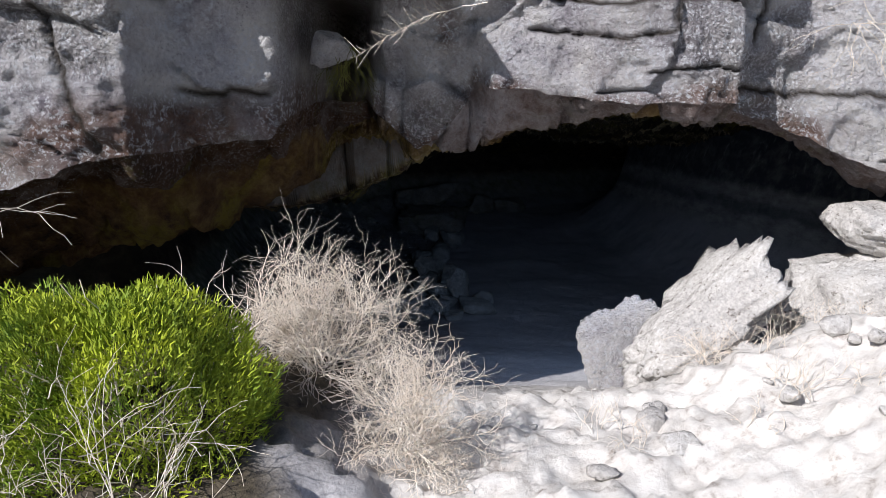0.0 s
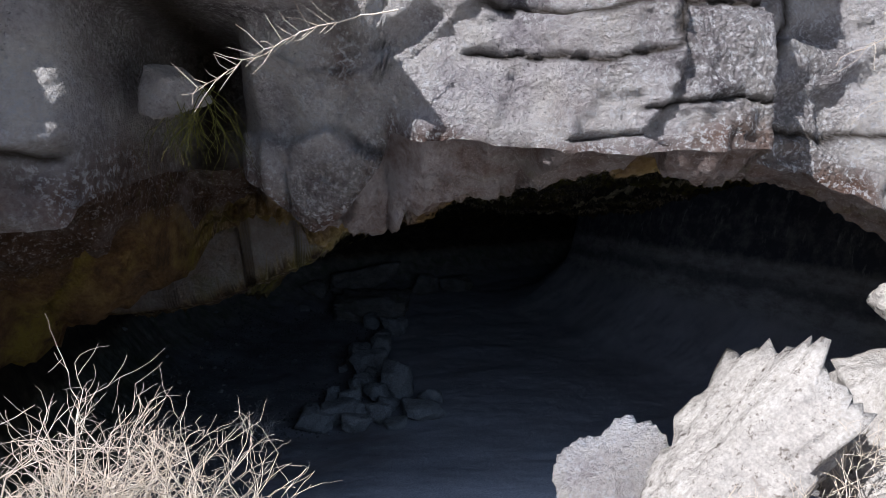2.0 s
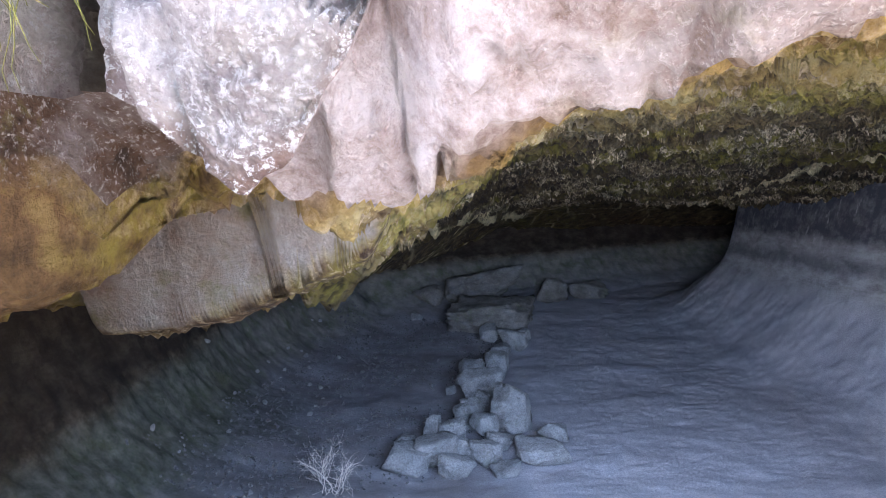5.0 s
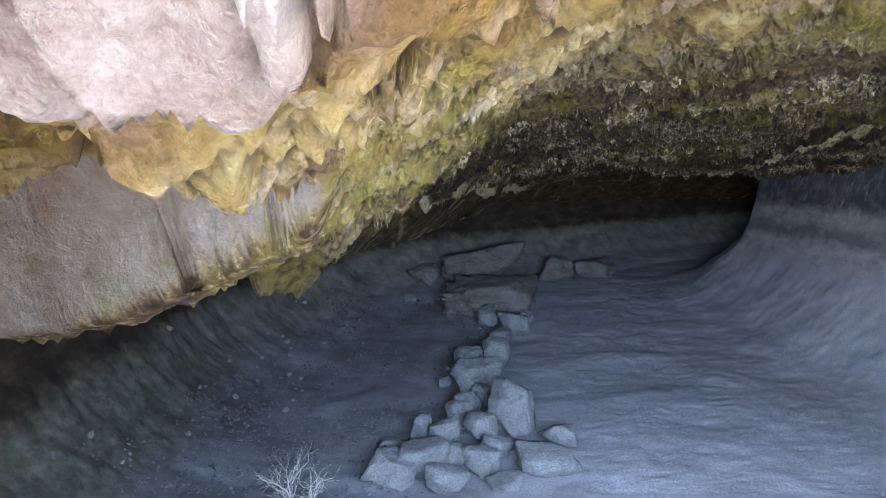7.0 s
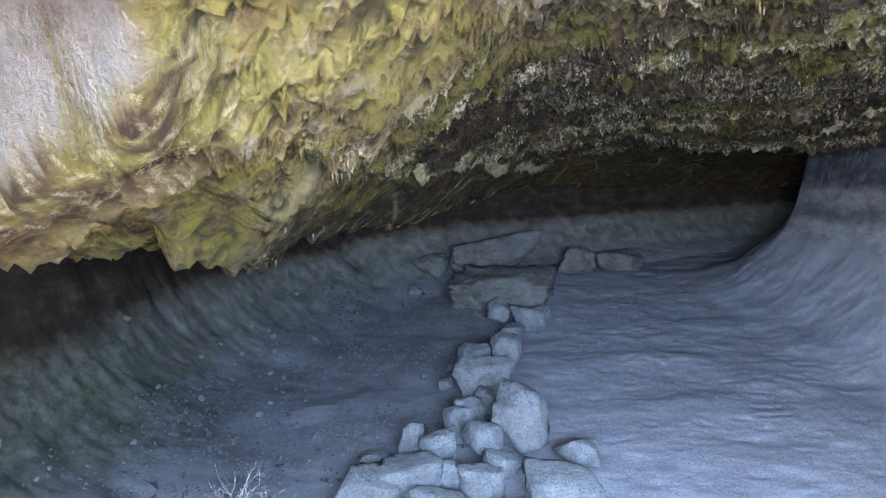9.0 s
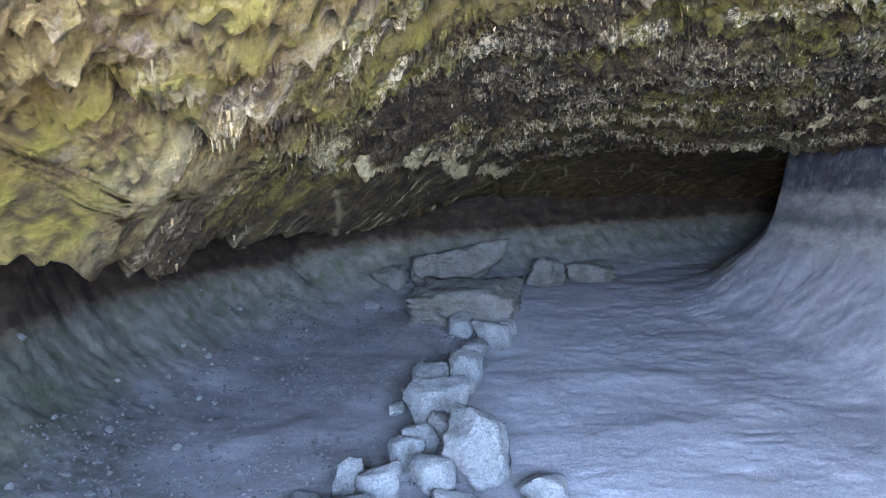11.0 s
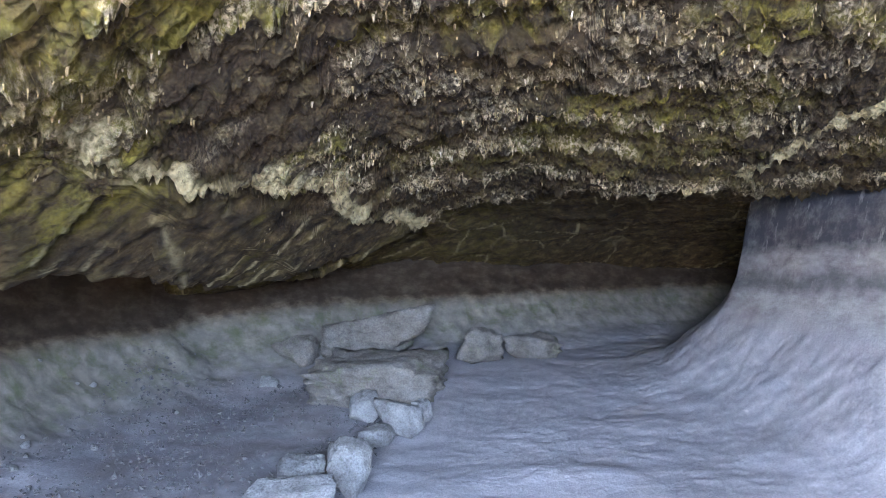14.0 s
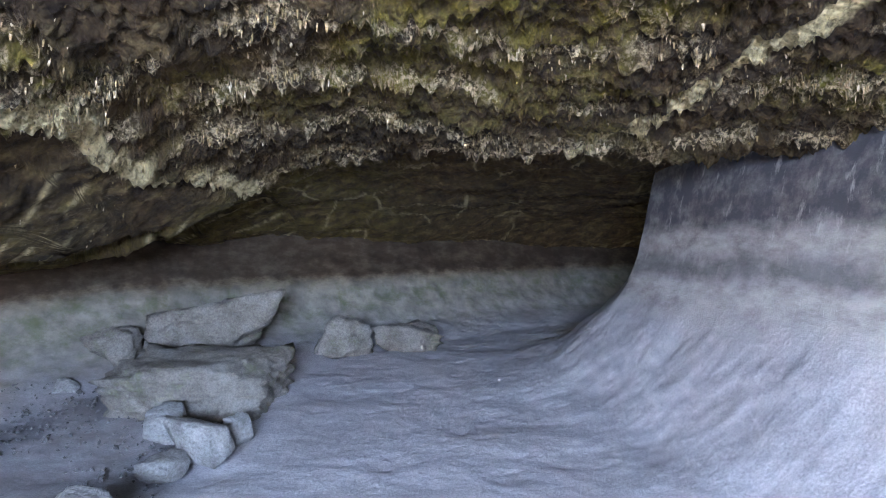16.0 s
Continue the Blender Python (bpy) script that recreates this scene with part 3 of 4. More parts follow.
smooth_patch = smooth(-0.2, -0.12, ahead) * smooth(0.12, 0.07, ahead + 0.02 * fbm(CX * 6, CY * 6, 0, 3, 34)) * side
sill = smooth(0.0, 0.05, CZ - 0.9 - 0.41 * (CX + 0.46) + 0.03 * fbm(CX * 5, CY * 5, 0, 3, 97))
smooth_patch = smooth_patch * sill
rim_band = np.clip(smooth(-0.02, 0.03, ahead) * smooth(0.75, 0.4, ahead) * side * (1 - sill), 0, 1)
d1, d2, dv = cells(CX * 15 + 1.2 * vnoise(CX * 6, CY * 6, 0, 36), CY * 13, 37)
e1, e2, ev = cells(CX * 5 + 0.8 * vnoise(CX * 4, CY * 4, 0, 38), CY * 5, 39)
facet = smooth(0.03, 0.2, left) * smooth(10.2, 11.4, CY + 0.3 * fbm(CX * 1.5, CY * 1.5, 0, 3, 83))
drip = inner * (1 - smooth_patch) * (1 - 0.75 * facet)
bulk = (0.06 * fbm(CX * 1.2, CY * 1.6, 0, 3, 31) + 0.02 * fbm(CX * 6, CY * 7, 0, 4, 35) * (1 - 0.6 * smooth_patch)
        - drip * (0.05 * smooth(0.55, 0.1, d1) * (0.4 + 0.6 * (dv > -0.2)) + 0.06 * smooth(0.6, 0.1, e1) * (ev > -0.3)) + 0.016 * fbm(CX * 24, CY * 24, 0, 3, 46, 0.65))
b1, b2, bv = cells(CX * 1.4 + 0.3 * vnoise(CX * 2, CY * 2, 0, 47), CY * 1.0, 48)
l1, l2, lv = cells(CX * 2.4 + 0.4 * vnoise(CX * 3, CY * 3, 0, 84), CY * 2.6, 85)
rim = smooth(2.2, 1.2, back)[:, None]
bulk = bulk + rim * (0.07 * lv * smooth(0.0, 0.1, l2 - l1) + 0.03 * fbm(CX * 7, CY * 7, 0, 4, 86) + 0.05 * smooth(0.06, 0.0, l2 - l1))
bulk = bulk + facet * 0.1 * bv
rare = smooth(-0.3, 0.5, hash3(k.astype(np.int64), k.astype(np.int64) * 0, k.astype(np.int64) * 0, 45))
fringe = smooth(0.15, 0.45, line_distance(CX, CY, VEIN)) * (0.25 + 0.75 * rare) * inner * np.exp(-((s - 0.93) / 0.06) ** 2) * smooth(-0.2, 0.2, -left) * smooth(7.5, 9, CY)
bulk = bulk - 0.05 * fringe * smooth(0.6, 0.1, d1)
calm = (1 - smooth(-0.3, -0.14, ahead) * smooth(0.3, 0.12, ahead) * smooth(-0.1, -0.3, CX)) * (1 - 0.5 * rim_band) * (1 - 0.35 * smooth(0.0, 0.3, left))
CZ = CZ + keep * bulk * calm
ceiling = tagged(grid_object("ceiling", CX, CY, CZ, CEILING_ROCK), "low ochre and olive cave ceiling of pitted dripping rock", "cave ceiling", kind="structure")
tip = smooth(0.5, 0.15, d1)
web = smooth(0.05, 0.015, cells(CX * 1.1 + 0.35 * vnoise(CX * 1.5, CY * 1.5, 0, 71), CY * 0.9 + 0.3 * vnoise(CX * 1.5, CY * 1.5, 0, 72), 73)[1] - cells(CX * 1.1 + 0.35 * vnoise(CX * 1.5, CY * 1.5, 0, 71), CY * 0.9 + 0.3 * vnoise(CX * 1.5, CY * 1.5, 0, 72), 73)[0])
wob = 0.05 * fbm(CX * 4, CY * 4, 0, 4, 74)
along_crease = smooth(-0.05, 0.0, -left + wob) * smooth(0.22, 0.12, -left + 2 * wob) * smooth(10.0, 11.5, CY) * smooth(15.9, 15.5, CY)
corner = [(-0.96, 11.9), (-1.02, 12.15), (-1.2, 12.78), (-1.42, 13.3)]
line = 1.4 * smooth(0.085, 0.03, line_distance(CX, CY, VEIN) + wob) + 0.35 * smooth(0.04, 0.01, line_distance(CX, CY, corner) + 0.5 * wob) + 1.2 * along_crease
slanted = np.exp(-(((CX * 0.55 + CY + 0.5 * vnoise(CX, CY, 0, 88)) / 0.42 % 1.0 - 0.5) / 0.07) ** 2) * smooth(-0.1, 0.4, fbm(CX * 1.7, CY * 1.7, 0, 3, 89))
chamber = smooth(15.35, 15.5, CY + 0.5 * np.clip(CX - 1.46, -1.2, 1.6))
mark(ceiling, "vein", np.clip(line + 0.55 * web * chamber * smooth(-0.3, 0.2, fbm(CX * 0.9, CY * 0.9, 0, 2, 96)) + 0.8 * slanted * facet, 0, 1))
back_y = CY + 0.5 * np.clip(CX - 1.46, -1.2, 1.6)
front_edge = smooth(14.9, 15.1, back_y + 2 * wob) * smooth(15.36, 15.3, back_y) * smooth(0.1, 0.5, CX) * smooth(4.2, 3.2, CX)
patchy = fbm(CX * 2.2, CY * 2.2, 0, 3, 75)
mark(ceiling, "crust", np.clip(fringe * 1.5 * smooth(-0.4, 0.1, patchy) + front_edge * smooth(-0.35, 0.1, patchy) + drip * tip * 0.6 * smooth(0.15, 0.6, fbm(CX * 1.6, CY * 1.6, 0, 3, 76)), 0, 1))
mark(ceiling, "moss", np.clip(smooth(-0.02, 0.3, fbm(CX * 1.1, CY * 1.6, 0, 4, 77)) * (1 - 0.7 * smooth_patch) * smooth(15.2, 12, CY) + 0.35 * smooth(15.4, 15.8, CY) * smooth(2.4, 1.2, CX) + 0.8 * smooth(0.4, 0.1, np.abs(left - 0.12)) * smooth(10, 10.8, CY) * smooth(12.2, 11.6, CY), 0, 1))
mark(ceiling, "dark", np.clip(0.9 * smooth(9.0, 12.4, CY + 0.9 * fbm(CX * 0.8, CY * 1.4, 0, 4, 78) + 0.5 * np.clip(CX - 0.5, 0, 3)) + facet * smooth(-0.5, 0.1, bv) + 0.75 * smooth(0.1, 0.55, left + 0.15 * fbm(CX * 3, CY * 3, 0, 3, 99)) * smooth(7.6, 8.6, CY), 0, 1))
# shade inside the crease, painted as a near-black line
mark(ceiling, "crack_shade", np.clip(np.exp(-(left / 0.028) ** 2) * smooth(12.6, 11.8, CY) * smooth(7.6, 8.2, CY), 0, 1))
# where shade is painted: between the drips and just behind each ledge
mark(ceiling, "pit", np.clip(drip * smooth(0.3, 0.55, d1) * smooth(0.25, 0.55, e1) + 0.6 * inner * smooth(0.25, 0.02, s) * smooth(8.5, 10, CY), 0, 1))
mark(ceiling, "grey", smooth_patch)
mark(ceiling, "knobby", np.clip(inner * calm * (1 - facet) * smooth(-0.5, 0.3, fbm(CX * 1.3, CY * 2.2, 0, 3, 95)) * smooth(15.4, 15.2, CY), 0, 1))
mark(ceiling, "russet", np.clip(rim_band + smooth(-1.25, -1.6, CX) * smooth(7.6, 6.6, CY) + 0.9 * smooth(-0.4, -0.65, CX + 0.1 * fbm(CX * 3, CY * 3, 0, 3, 66)) * smooth(6.35, 5.9, CY) + 0.8 * (np.exp(-((back - 0.55) / 0.11) ** 2)[:, None] * smooth(-0.45, -0.2, CX)), 0, 1))
mark(ceiling, "nose", smooth(-0.5, -0.15, CX + 0.2 * fbm(CX * 2, CY * 2, 0, 3, 91)) * (1 - 0.55 * smooth(0.3, 0.9, CX)))
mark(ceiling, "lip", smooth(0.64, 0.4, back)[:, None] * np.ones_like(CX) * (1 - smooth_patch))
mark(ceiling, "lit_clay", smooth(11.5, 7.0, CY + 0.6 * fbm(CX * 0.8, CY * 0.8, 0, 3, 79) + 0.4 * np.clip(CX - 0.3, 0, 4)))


# ---- drip stones ----
rng = np.random.RandomState(31)
weight = (0.12 * drip * smooth(8.5, 10.5, CY) + 1.2 * fringe * smooth(-0.3, 0.4, fbm(CX * 2.2, CY * 2.2, 0, 3, 75))) * smooth(15.3, 15.0, CY) * (np.abs(CX - 1.2) < 4.2)
weight = weight * (0.1 + smooth(-0.1, 0.5, fbm(CX * 1.6, CY * 1.6, 0, 3, 76)))
pick = rng.choice(weight.size, 8000, p=(weight / weight.sum()).ravel())
base = np.stack([CX.ravel()[pick], CY.ravel()[pick], CZ.ravel()[pick]], 1) + rng.normal(scale=(0.01, 0.01, 0), size=(len(pick), 3))
rad, lng = rng.uniform(0.004, 0.010, len(pick)), rng.uniform(0.005, 0.017, len(pick)) * np.where(rng.rand(len(pick)) > 0.93, 1.8, 1)
ring = np.array([(math.cos(a), math.sin(a)) for a in (0, 1.57, 3.14, 4.71)])
verts = np.zeros((len(pick), 9, 3))
for i in range(4):
    verts[:, i, :2], verts[:, i + 4, :2] = ring[i] * rad[:, None] * 1.3, ring[i] * rad[:, None] * 0.6
verts[:, :4, 2], verts[:, 4:8, 2], verts[:, 8, 2] = 0.03, -0.4 * lng[:, None], -lng
verts += base[:, None]
tri = np.array([t for i in range(4) for t in ((i, i + 4, (i + 1) % 4), ((i + 1) % 4, i + 4, (i + 1) % 4 + 4), (i + 4, 8, (i + 1) % 4 + 4))])
tagged(mesh_object("drip_stones", verts.reshape(-1, 3), (tri[None] + 9 * np.arange(len(pick))[:, None, None]).reshape(-1, 3), DRIP), "tiny whitish drip stones hanging from the ceiling", "stalactites", kind="stuff")


# ---- boulders ----
def rock(name, label, place, size, turn=(0, 0, 0), seed=0, planes=9, round_off=60.0, detail=4, mat=None, group="", flat_top=None, bumps=0.05, category="rock", jitter=0.3):
    """A broken stone: planes cut round a box, softened edges, rough skin. place is the middle of its base."""
    rng = np.random.RandomState(seed)
    bm = bmesh.new()
    bmesh.ops.create_icosphere(bm, subdivisions=detail, radius=1)
    u = np.array([v.co[:] for v in bm.verts])
    tri = np.array([[v.index for v in f.verts] for f in bm.faces])
    bm.free()
    normals = np.vstack([np.eye(3), -np.eye(3), rng.normal(size=(planes, 3))])
    normals += rng.normal(scale=jitter, size=normals.shape)
    normals /= np.linalg.norm(normals, axis=1)[:, None]
    reach = np.concatenate([rng.uniform(0.82, 1.0, 6), rng.uniform(0.8, 1.2, planes)])
    c = np.clip(u @ normals.T, 1e-3, None) / reach
    r = (c ** round_off).sum(1) ** (-1 / round_off)
    p = u * r[:, None]
    q = p * 1.7 + seed * 3.1
    p = p * (1 + bumps * fbm(q[:, 0], q[:, 1], q[:, 2], 2, seed) + bumps * 0.7 * fbm(q[:, 0] * 4, q[:, 1] * 4, q[:, 2] * 4, 4, seed + 7, 0.65))[:, None]
    chip = cells(q[:, 0] * 1.6 + q[:, 2], q[:, 1] * 1.6 - q[:, 2] * 0.7, seed)
    p = p * (1 + bumps * 0.7 * chip[2] * smooth(0.0, 0.06, chip[1] - chip[0]) - bumps * 0.5 * smooth(0.05, 0.0, chip[1] - chip[0]))[:, None]
    p = (p - (p.max(0) + p.min(0)) / 2) / ((p.max(0) - p.min(0)) / 2)
    p = p * np.array(size) / 2
    p = p @ np.array(Euler([radians(a) for a in turn]).to_matrix()).T
    p[:, 2] -= p[:, 2].min() + 0.04 * size[2]
    ob = mesh_object(name, p, tri, mat or STONE)
    ob.location = place
    return tagged(ob, label, category, group)


ROW = "stones laid in a line"
for i, (x, y, w, d, h) in enumerate([(0.58, 9.95, 0.6, 0.4, 0.24), (0.72, 10.55, 0.38, 0.35, 0.26), (0.24, 10.85, 0.58, 0.45, 0.6), (-0.04, 10.6, 0.35, 0.33, 0.33), (-0.35, 10.45, 0.34, 0.32, 0.32),
                                     (-0.54, 9.9, 0.55, 0.42, 0.33), (0.0, 9.95, 0.32, 0.3, 0.25), (-0.32, 11.05, 0.4, 0.32, 0.28), (-0.27, 11.45, 0.4, 0.32, 0.27), (-0.62, 10.6, 0.22, 0.25, 0.3),
                                     (-0.9, 10.35, 0.26, 0.24, 0.16), (-0.18, 12.1, 0.6, 0.5, 0.46), (0.0, 13.1, 0.44, 0.4, 0.44), (-0.36, 13.0, 0.5, 0.4, 0.34),
                                     (0.25, 14.55, 0.5, 0.4, 0.43), (-0.2, 15.0, 0.36, 0.3, 0.36), (0.03, 14.3, 0.42, 0.32, 0.2), (0.43, 14.95, 0.24, 0.22, 0.28), (-0.6, 12.35, 0.2, 0.18, 0.13),
                                     (-0.78, 9.75, 0.5, 0.45, 0.3), (-0.28, 9.6, 0.4, 0.32, 0.26), (0.12, 10.3, 0.34, 0.3, 0.22), (-0.22, 10.1, 0.36, 0.3, 0.26), (-0.1, 11.7, 0.26, 0.24, 0.26), (-0.5, 12.75, 0.22, 0.2, 0.22), (0.2, 9.6, 0.3, 0.28, 0.16)]):
    rock("stone", "angular pale grey stone in a row dividing the cave floor", (x, y, float(ground_z(np.array(x), np.array(y)))), (w, d, h), (0, 0, 37 * i), 40 + i, group=ROW)
rock("rock_slab", "large flat-topped grey rock slab against the bank", (-0.2, 15.9, -1.58), (1.75, 1.2, 0.75), (0, 3, 4), 71, planes=6, jitter=0.16, detail=5, bumps=0.08, mat=SLAB)
rock("rock_slab", "greenish tilted rock slab resting behind a larger one", (-0.4, 17.2, -1.2), (1.7, 0.9, 0.8), (0, -5, 8), 70, planes=6, jitter=0.2, detail=5, bumps=0.08, mat=SLAB)
rock("boulder", "squat grey boulder at the foot of the back wall", (1.0, 17.7, -1.3), (0.78, 0.6, 0.58), (0, 0, 20), 73, mat=SLAB, bumps=0.1)
rock("boulder", "low wedge-shaped boulder at the foot of the back wall", (1.8, 17.9, -1.38), (0.95, 0.6, 0.55), (0, 15, 0), 74, mat=SLAB, bumps=0.1)
rock("boulder", "small leaning rock beside a large slab", (-1.55, 17.1, -1.2), (0.65, 0.5, 0.5), (0, 20, 0), 75, mat=SLAB, bumps=0.1)
rock("stone", "single small stone lying on the floor", (-1.72, 16.4, -1.45), (0.27, 0.24, 0.25), (0, 0, 0), 76)
rock("boulder", "tall leaning pale boulder in sunlight at the cave mouth", (1.7, 4.32, -0.4), (1.36, 0.8, 0.6), (0, -36, 0), 84, detail=5, mat=PALE_ROCK, round_off=60, bumps=0.1)
# grey rock in place of pale, standing in for the shade on this boulder
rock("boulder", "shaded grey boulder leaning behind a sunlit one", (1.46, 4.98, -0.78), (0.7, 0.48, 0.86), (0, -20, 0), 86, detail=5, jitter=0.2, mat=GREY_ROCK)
rock("stone", "lichened stone wedged in the cleft of the cliff", (-0.7, 4.4, 1.72), (0.3, 0.26, 0.24), (0, 0, 20), 301, detail=4, mat=GREY_ROCK)
rock("boulder", "big rounded sunlit boulder beside the cave mouth", (2.9, 4.4, -0.3), (1.3, 1.2, 0.95), (0, 0, 15), 78, detail=5, mat=PALE_ROCK, bumps=0.09)
rock("boulder", "small block perched on a sunlit boulder", (3.05, 4.5, 0.52), (0.75, 0.6, 0.42), (0, 0, 0), 79, detail=5, mat=PALE_ROCK)
rng = np.random.RandomState(3)
for i in range(46):
    x, y = rng.uniform(0.35, 2.9), rng.uniform(2.0, 4.3)
    if math.hypot(x - 0.35, y - 2.6) < 0.25:
        continue
    w = rng.uniform(0.04, 0.13) if i > 8 else rng.uniform(0.13, 0.25)
    rock("stone", "chalky pale stone half sunk in the sunlit slope", (x, y, float(ground_z(np.array(x), np.array(y))) - 0.02), (w, w * rng.uniform(0.6, 1), w * rng.uniform(0.45, 0.75)), (0, 0, rng.uniform(0, 360)), 200 + i, detail=3, mat=PALE_ROCK, group="pale stones on the slope")


for i in range(34):
    x, y = rng.uniform(-3.7, -2.2), rng.uniform(8.8, 15.5)
    w = rng.uniform(0.03, 0.1)
    rock("stone", "small dark stone lodged in the earthy bank", (x, y, float(ground_z(np.array(x), np.array(y))) - 0.015), (w, w * 0.8, w * 0.7), (rng.uniform(-30, 30), 30, rng.uniform(0, 360)), 320 + i, detail=2, group="stones in the bank")


# ---- plants ----
def tubes(segments, sides=3):
    """Thin tapered stems: rows of start, end, start radius, end radius."""
    a, b, ra, rb = (np.array([s[i] for s in segments], float) for i in range(4))
    way = b - a
    way /= np.linalg.norm(way, axis=1)[:, None] + 1e-9
    side = np.cross(way, np.where(np.abs(way[:, 2:3]) > 0.9, [[1.0, 0, 0]], [[0, 0, 1.0]]))
    side /= np.linalg.norm(side, axis=1)[:, None] + 1e-9
    up = np.cross(way, side)
    rings = []
    for base, r in ((a, ra), (b, rb)):
        for k in range(sides):
            ang = 2 * math.pi * k / sides
            rings.append(base + r[:, None] * (math.cos(ang) * side + math.sin(ang) * up))
    v = np.stack(rings, 1).reshape(-1, 3)
    n = np.arange(len(segments))[:, None] * sides * 2
    f = [np.concatenate([n + k, n + (k + 1) % sides, n + sides + (k + 1) % sides, n + sides + k], 1) for k in range(sides)]
    return v, np.concatenate(f)


def branch(rng, out, p, way, length, radius, level, droop=0.0, spread=0.5):
    steps = 4
    for s in range(steps):
        way = way + rng.normal(scale=0.24, size=3) + np.array([0, 0, -droop])
        way /= np.linalg.norm(way)
        q = p + way * length / steps
        out.append((p, q, radius, radius * 0.85, level))
        radius *= 0.9
        p = q
        if level > 0 and s > 0:
            for _ in range(2 if level > 1 else 1):
                w = way + rng.normal(scale=spread, size=3)
                branch(rng, out, p, w / np.linalg.norm(w), length * rng.uniform(0.45, 0.7), radius * 0.85, level - 1, droop, spread)


def plant(name, label, base, segments, mat, category):
    """A plant of two parts: its stems and the fine twigs on them."""
    ob = new(name)
    ob.location = base
    top = max(s[4] for s in segments)
    for part_name, rows in (("stem_tangle", [s for s in segments if s[4] == top]), ("twig_tangle", [s for s in segments if s[4] < top])):
        if rows:
            tagged(mesh_object(part_name, *tubes(rows), mat, ob), kind="stuff")
    return tagged(ob, label, category)


def twig_plant(name, label, base, roots, length, seed, lean=(0, 0, 1), level=3, radius=0.005, spread=0.5, droop=0.0, fan=0.6, mat=None):
    rng, out = np.random.RandomState(seed), []
    for _ in range(roots):
        w = np.array(lean) + rng.normal(scale=fan, size=3)
        branch(rng, out, rng.normal(scale=0.05, size=3) * (1, 1, 0), w / np.linalg.norm(w), length * rng.uniform(0.6, 1.0), radius, level, droop, spread)
    return plant(name, label, base, out, mat or DRY, "dry grass" if name == "dry_grass" else "dry bush")


def fern_branch(name, label, base, end, seed):
    """A bare stem with short side twigs that crowd towards its tip."""
    rng, out = np.random.RandomState(seed), []
    base, end = np.array(base), np.array(end)
    n, p = 22, np.zeros(3)
    for i in range(1, n + 1):
        t = i / n
        q = (end - base) * t + np.array([0, 0, 0.05 * math.sin(math.pi * t)]) + rng.normal(scale=0.004, size=3)
        out.append((p, q, 0.0036 * (1.2 - t), 0.0036 * (1.15 - t), 1))
        for side in (-1, 1) if t > 0.3 else ():
            w = (end - base) / np.linalg.norm(end - base) * 1.0 + np.array([0.25 * side, -0.1, 0.75 * side]) + rng.normal(scale=0.2, size=3)
            w = w / np.linalg.norm(w) * rng.uniform(0.05, 0.14)
            out.append((q, q + w * 0.6, 0.0015, 0.0013, 0))
            out.append((q + w * 0.6, q + w + rng.normal(scale=0.01, size=3), 0.0013, 0.0008, 0))
        p = q
    return plant(name, label, base, out, DRY, "dry branch")


twig_plant("dry_bush", "dense bleached dry bush of bare branching twigs", (-0.6, 3.25, 0.18), 38, 0.44, 91, (-0.02, 0, 0.8), radius=0.0045, fan=0.55, spread=0.8)
twig_plant("dry_bush", "low sprawling bleached dry bush on the bank", (-0.12, 2.6, 0.1), 36, 0.32, 92, (0.25, -0.3, 0.4), radius=0.0038, fan=0.6, spread=0.85)
twig_plant("dry_bush", "tangle of grey dry stems under a green bush", (-0.95, 1.85, 0.15), 14, 0.4, 93, (0.1, -0.3, 0.5), level=2, radius=0.003)
twig_plant("dry_bush", "tangle of grey dry stems under a green bush", (-1.5, 1.95, 0.15), 14, 0.4, 94, (0.0, -0.3, 0.5), level=2, radius=0.003)
twig_plant("dry_bush", "bare upright dry stems behind a green bush", (-0.95, 3.0, 0.25), 7, 0.5, 95, (0.0, 0.1, 1.0), level=2, radius=0.004, fan=0.3)
twig_plant("dry_bush", "sparse bare twigs on the dark cave floor", (-1.4, 9.05, -1.55), 9, 0.4, 96, (0.0, 0.0, 1.0), level=2, radius=0.004, fan=0.5)
twig_plant("dry_bush", "small dry tuft between sunlit boulders", (2.15, 4.05, 0.05), 12, 0.3, 97, (0.0, -0.2, 0.8), level=2, radius=0.003)
twig_plant("dry_bush", "small dry tuft at the foot of a sunlit boulder", (1.6, 3.7, 0.02), 12, 0.25, 98, (0.0, -0.2, 0.8), level=2, radius=0.003)
fern_branch("dry_branch", "dead fern-like branch hanging from the cliff", (0.24, 3.98, 2.07), (-0.46, 3.85, 1.77), 99)


twig_plant("dry_grass", "wisps of dry grass rooted on the cliff", (2.35, 4.0, 2.0), 9, 0.32, 101, (-0.2, -0.5, 0.1), level=1, radius=0.0025, droop=0.12)
twig_plant("dry_grass", "wisps of dry grass hanging by the cliff foot", (-2.2, 3.15, 0.95), 8, 0.4, 102, (0.4, -0.4, 0.3), level=1, radius=0.0025, droop=0.15)
twig_plant("dry_grass", "olive strands hanging in the damp cleft", (-0.62, 4.42, 1.85), 26, 0.3, 103, (0.0, -0.25, -0.6), level=1, radius=0.0025, droop=0.2, fan=0.25, mat=MOSSY)
rng = np.random.RandomState(8)
for i in range(12):
    x, y = rng.uniform(0.7, 2.8), rng.uniform(2.3, 4.1)
    twig_plant("dry_grass", "small straw-coloured grass tuft on the slope", (x, y, float(ground_z(np.array(x), np.array(y)))), 9, rng.uniform(0.1, 0.2), 110 + i, (0, -0.1, 1), level=1, radius=0.002, fan=0.4)


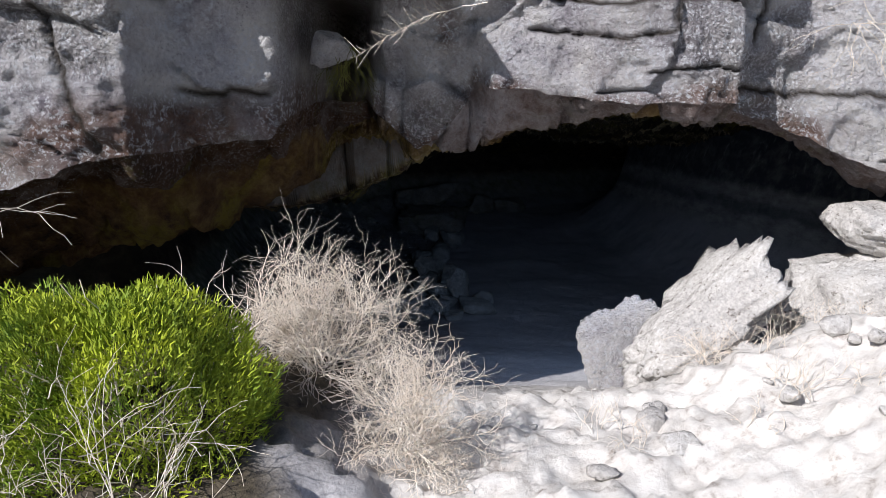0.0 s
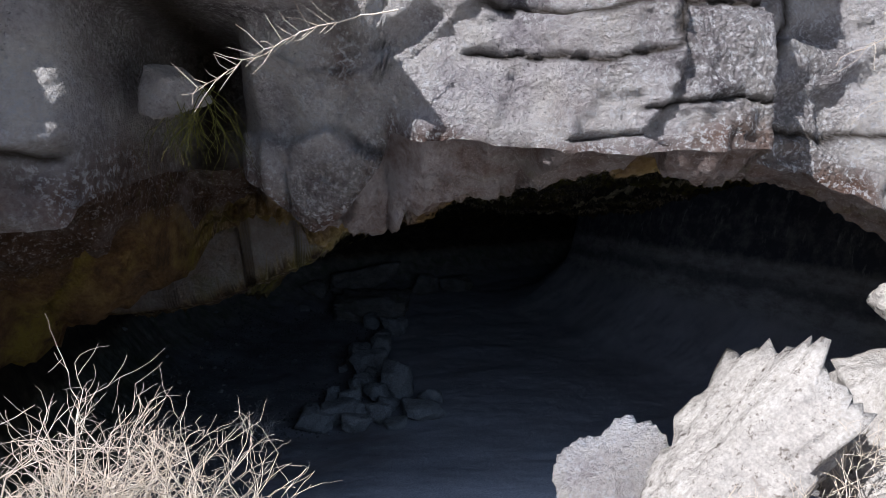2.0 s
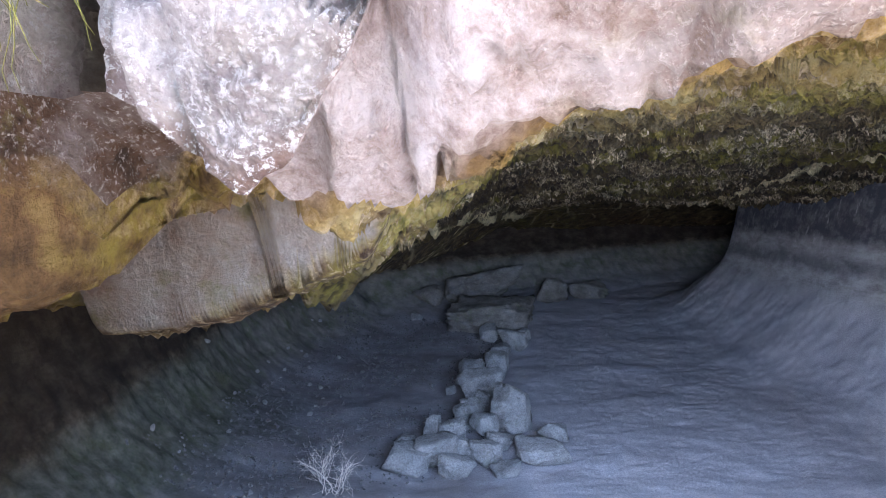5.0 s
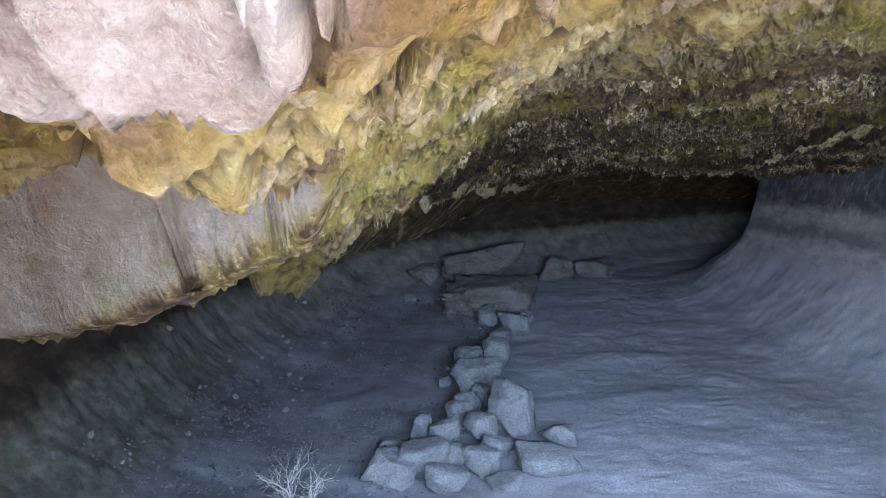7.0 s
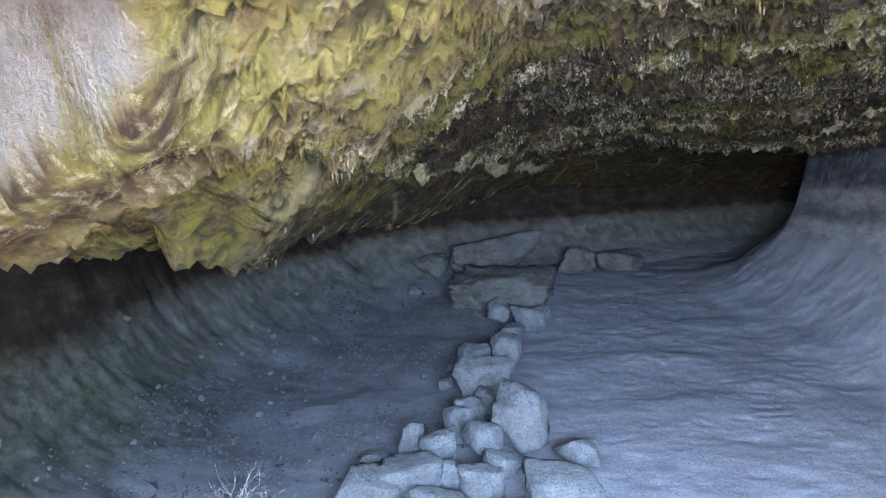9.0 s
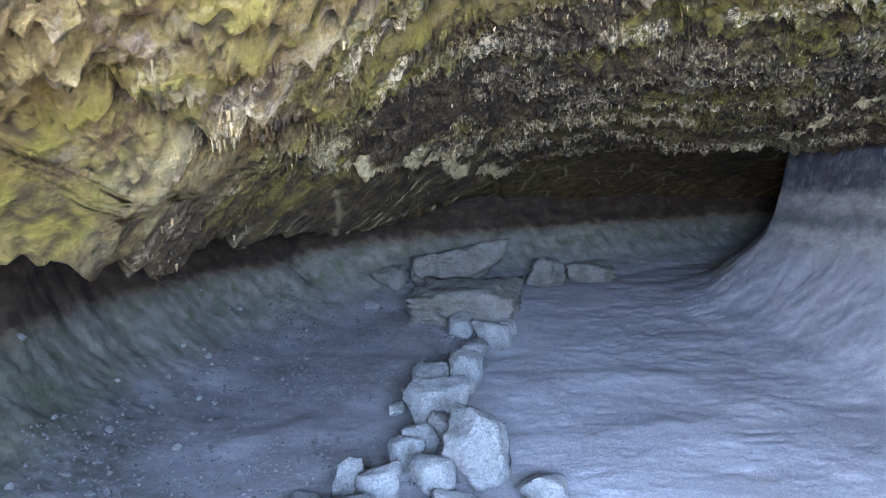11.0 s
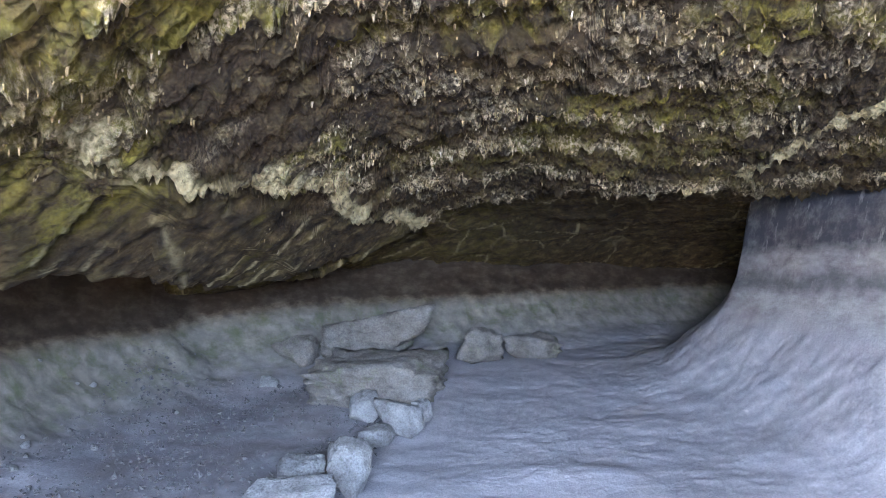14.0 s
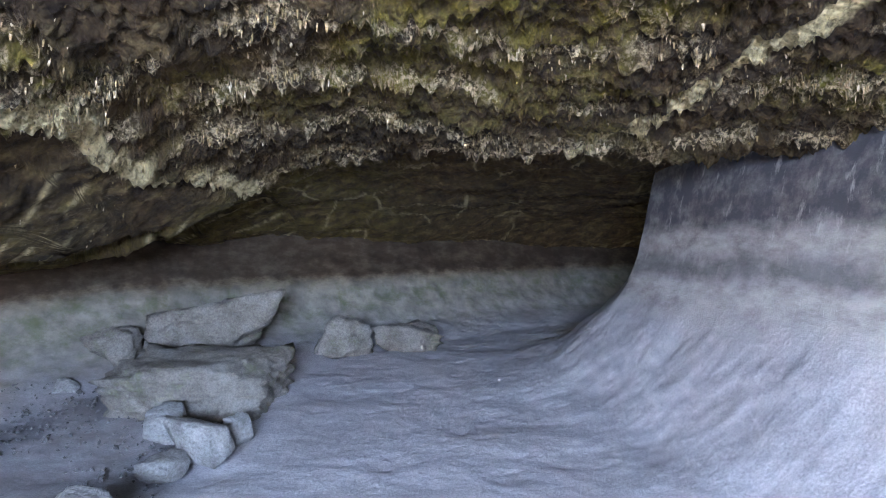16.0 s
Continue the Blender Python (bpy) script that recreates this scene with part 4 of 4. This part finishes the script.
def green_bush(base, size, count, seed):
    rng = np.random.RandomState(seed)
    u = rng.normal(size=(count, 3))
    u[:, 2] = np.abs(u[:, 2])
    u /= np.linalg.norm(u, axis=1)[:, None]
    lump = 1 + 0.18 * fbm(u[:, 0] * 2.5, u[:, 1] * 2.5, u[:, 2] * 2.5, 3, seed)
    p = u * np.array(size) * lump[:, None] * rng.uniform(0.72, 1.0, count)[:, None] ** 0.7
    way = u * 0.8 + np.array([0, 0, 0.5]) + rng.normal(scale=0.5, size=(count, 3))
    way /= np.linalg.norm(way, axis=1)[:, None]
    side = np.cross(way, rng.normal(size=(count, 3)))
    side /= np.linalg.norm(side, axis=1)[:, None]
    ln, wd = rng.uniform(0.015, 0.04, count)[:, None], 0.0032
    v = np.stack([p - side * wd, p + side * wd, p + way * ln + side * wd * 0.4, p + way * ln - side * wd * 0.4], 1).reshape(-1, 3)
    f = np.arange(count)[:, None] * 4 + np.arange(4)[None]
    ob = mesh_object("crown", v, f, GREEN)
    return ob


bush = new("green_bush")
rng_stem, stem_rows = np.random.RandomState(44), []
for _ in range(16):
    w = np.array([0, 0, 0.6]) + rng_stem.normal(scale=0.6, size=3)
    branch(rng_stem, stem_rows, np.zeros(3), w / np.linalg.norm(w), 0.5, 0.006, 1)
tagged(mesh_object("stem_tangle", *tubes(stem_rows), DRY, bush), kind="stuff")
bush.location = (-1.2, 2.35, 0.18)
green_bush(None, (0.6, 0.5, 0.7), 45000, 5).parent = bush
tagged(bush, "dense bright green cushion bush on the sunny bank", "bush")


# ---- gravel on the closed side of the floor ----
rng = np.random.RandomState(12)
n = 6000
px, py = rng.uniform(-3.2, 0.1, n), rng.uniform(8.6, 16.5, n)
keepers = vnoise(px * 0.9, py * 0.9, 0, 88) + rng.uniform(-0.6, 0.6, n) > -0.1
px, py = px[keepers], py[keepers]
pz = ground_z(px, py)
size = rng.uniform(0.006, 0.022, len(px)) * np.where(rng.rand(len(px)) > 0.95, 2.2, 1)
unit = np.array([(1, 0, 0), (-1, 0, 0), (0, 1, 0), (0, -1, 0), (0, 0, 0.8), (0, 0, -0.8)], float)
tri = np.array([(0, 2, 4), (2, 1, 4), (1, 3, 4), (3, 0, 4), (2, 0, 5), (1, 2, 5), (3, 1, 5), (0, 3, 5)])
verts = (unit[None] + rng.normal(scale=0.25, size=(len(px), 6, 3))) * size[:, None, None] + np.stack([px, py, pz + 0.012], 1)[:, None]
tagged(mesh_object("gravel", verts.reshape(-1, 3), (tri[None] + 6 * np.arange(len(px))[:, None, None]).reshape(-1, 3), GRAVEL, flat=True), "loose grey gravel scattered over the cave floor", "gravel", kind="stuff")
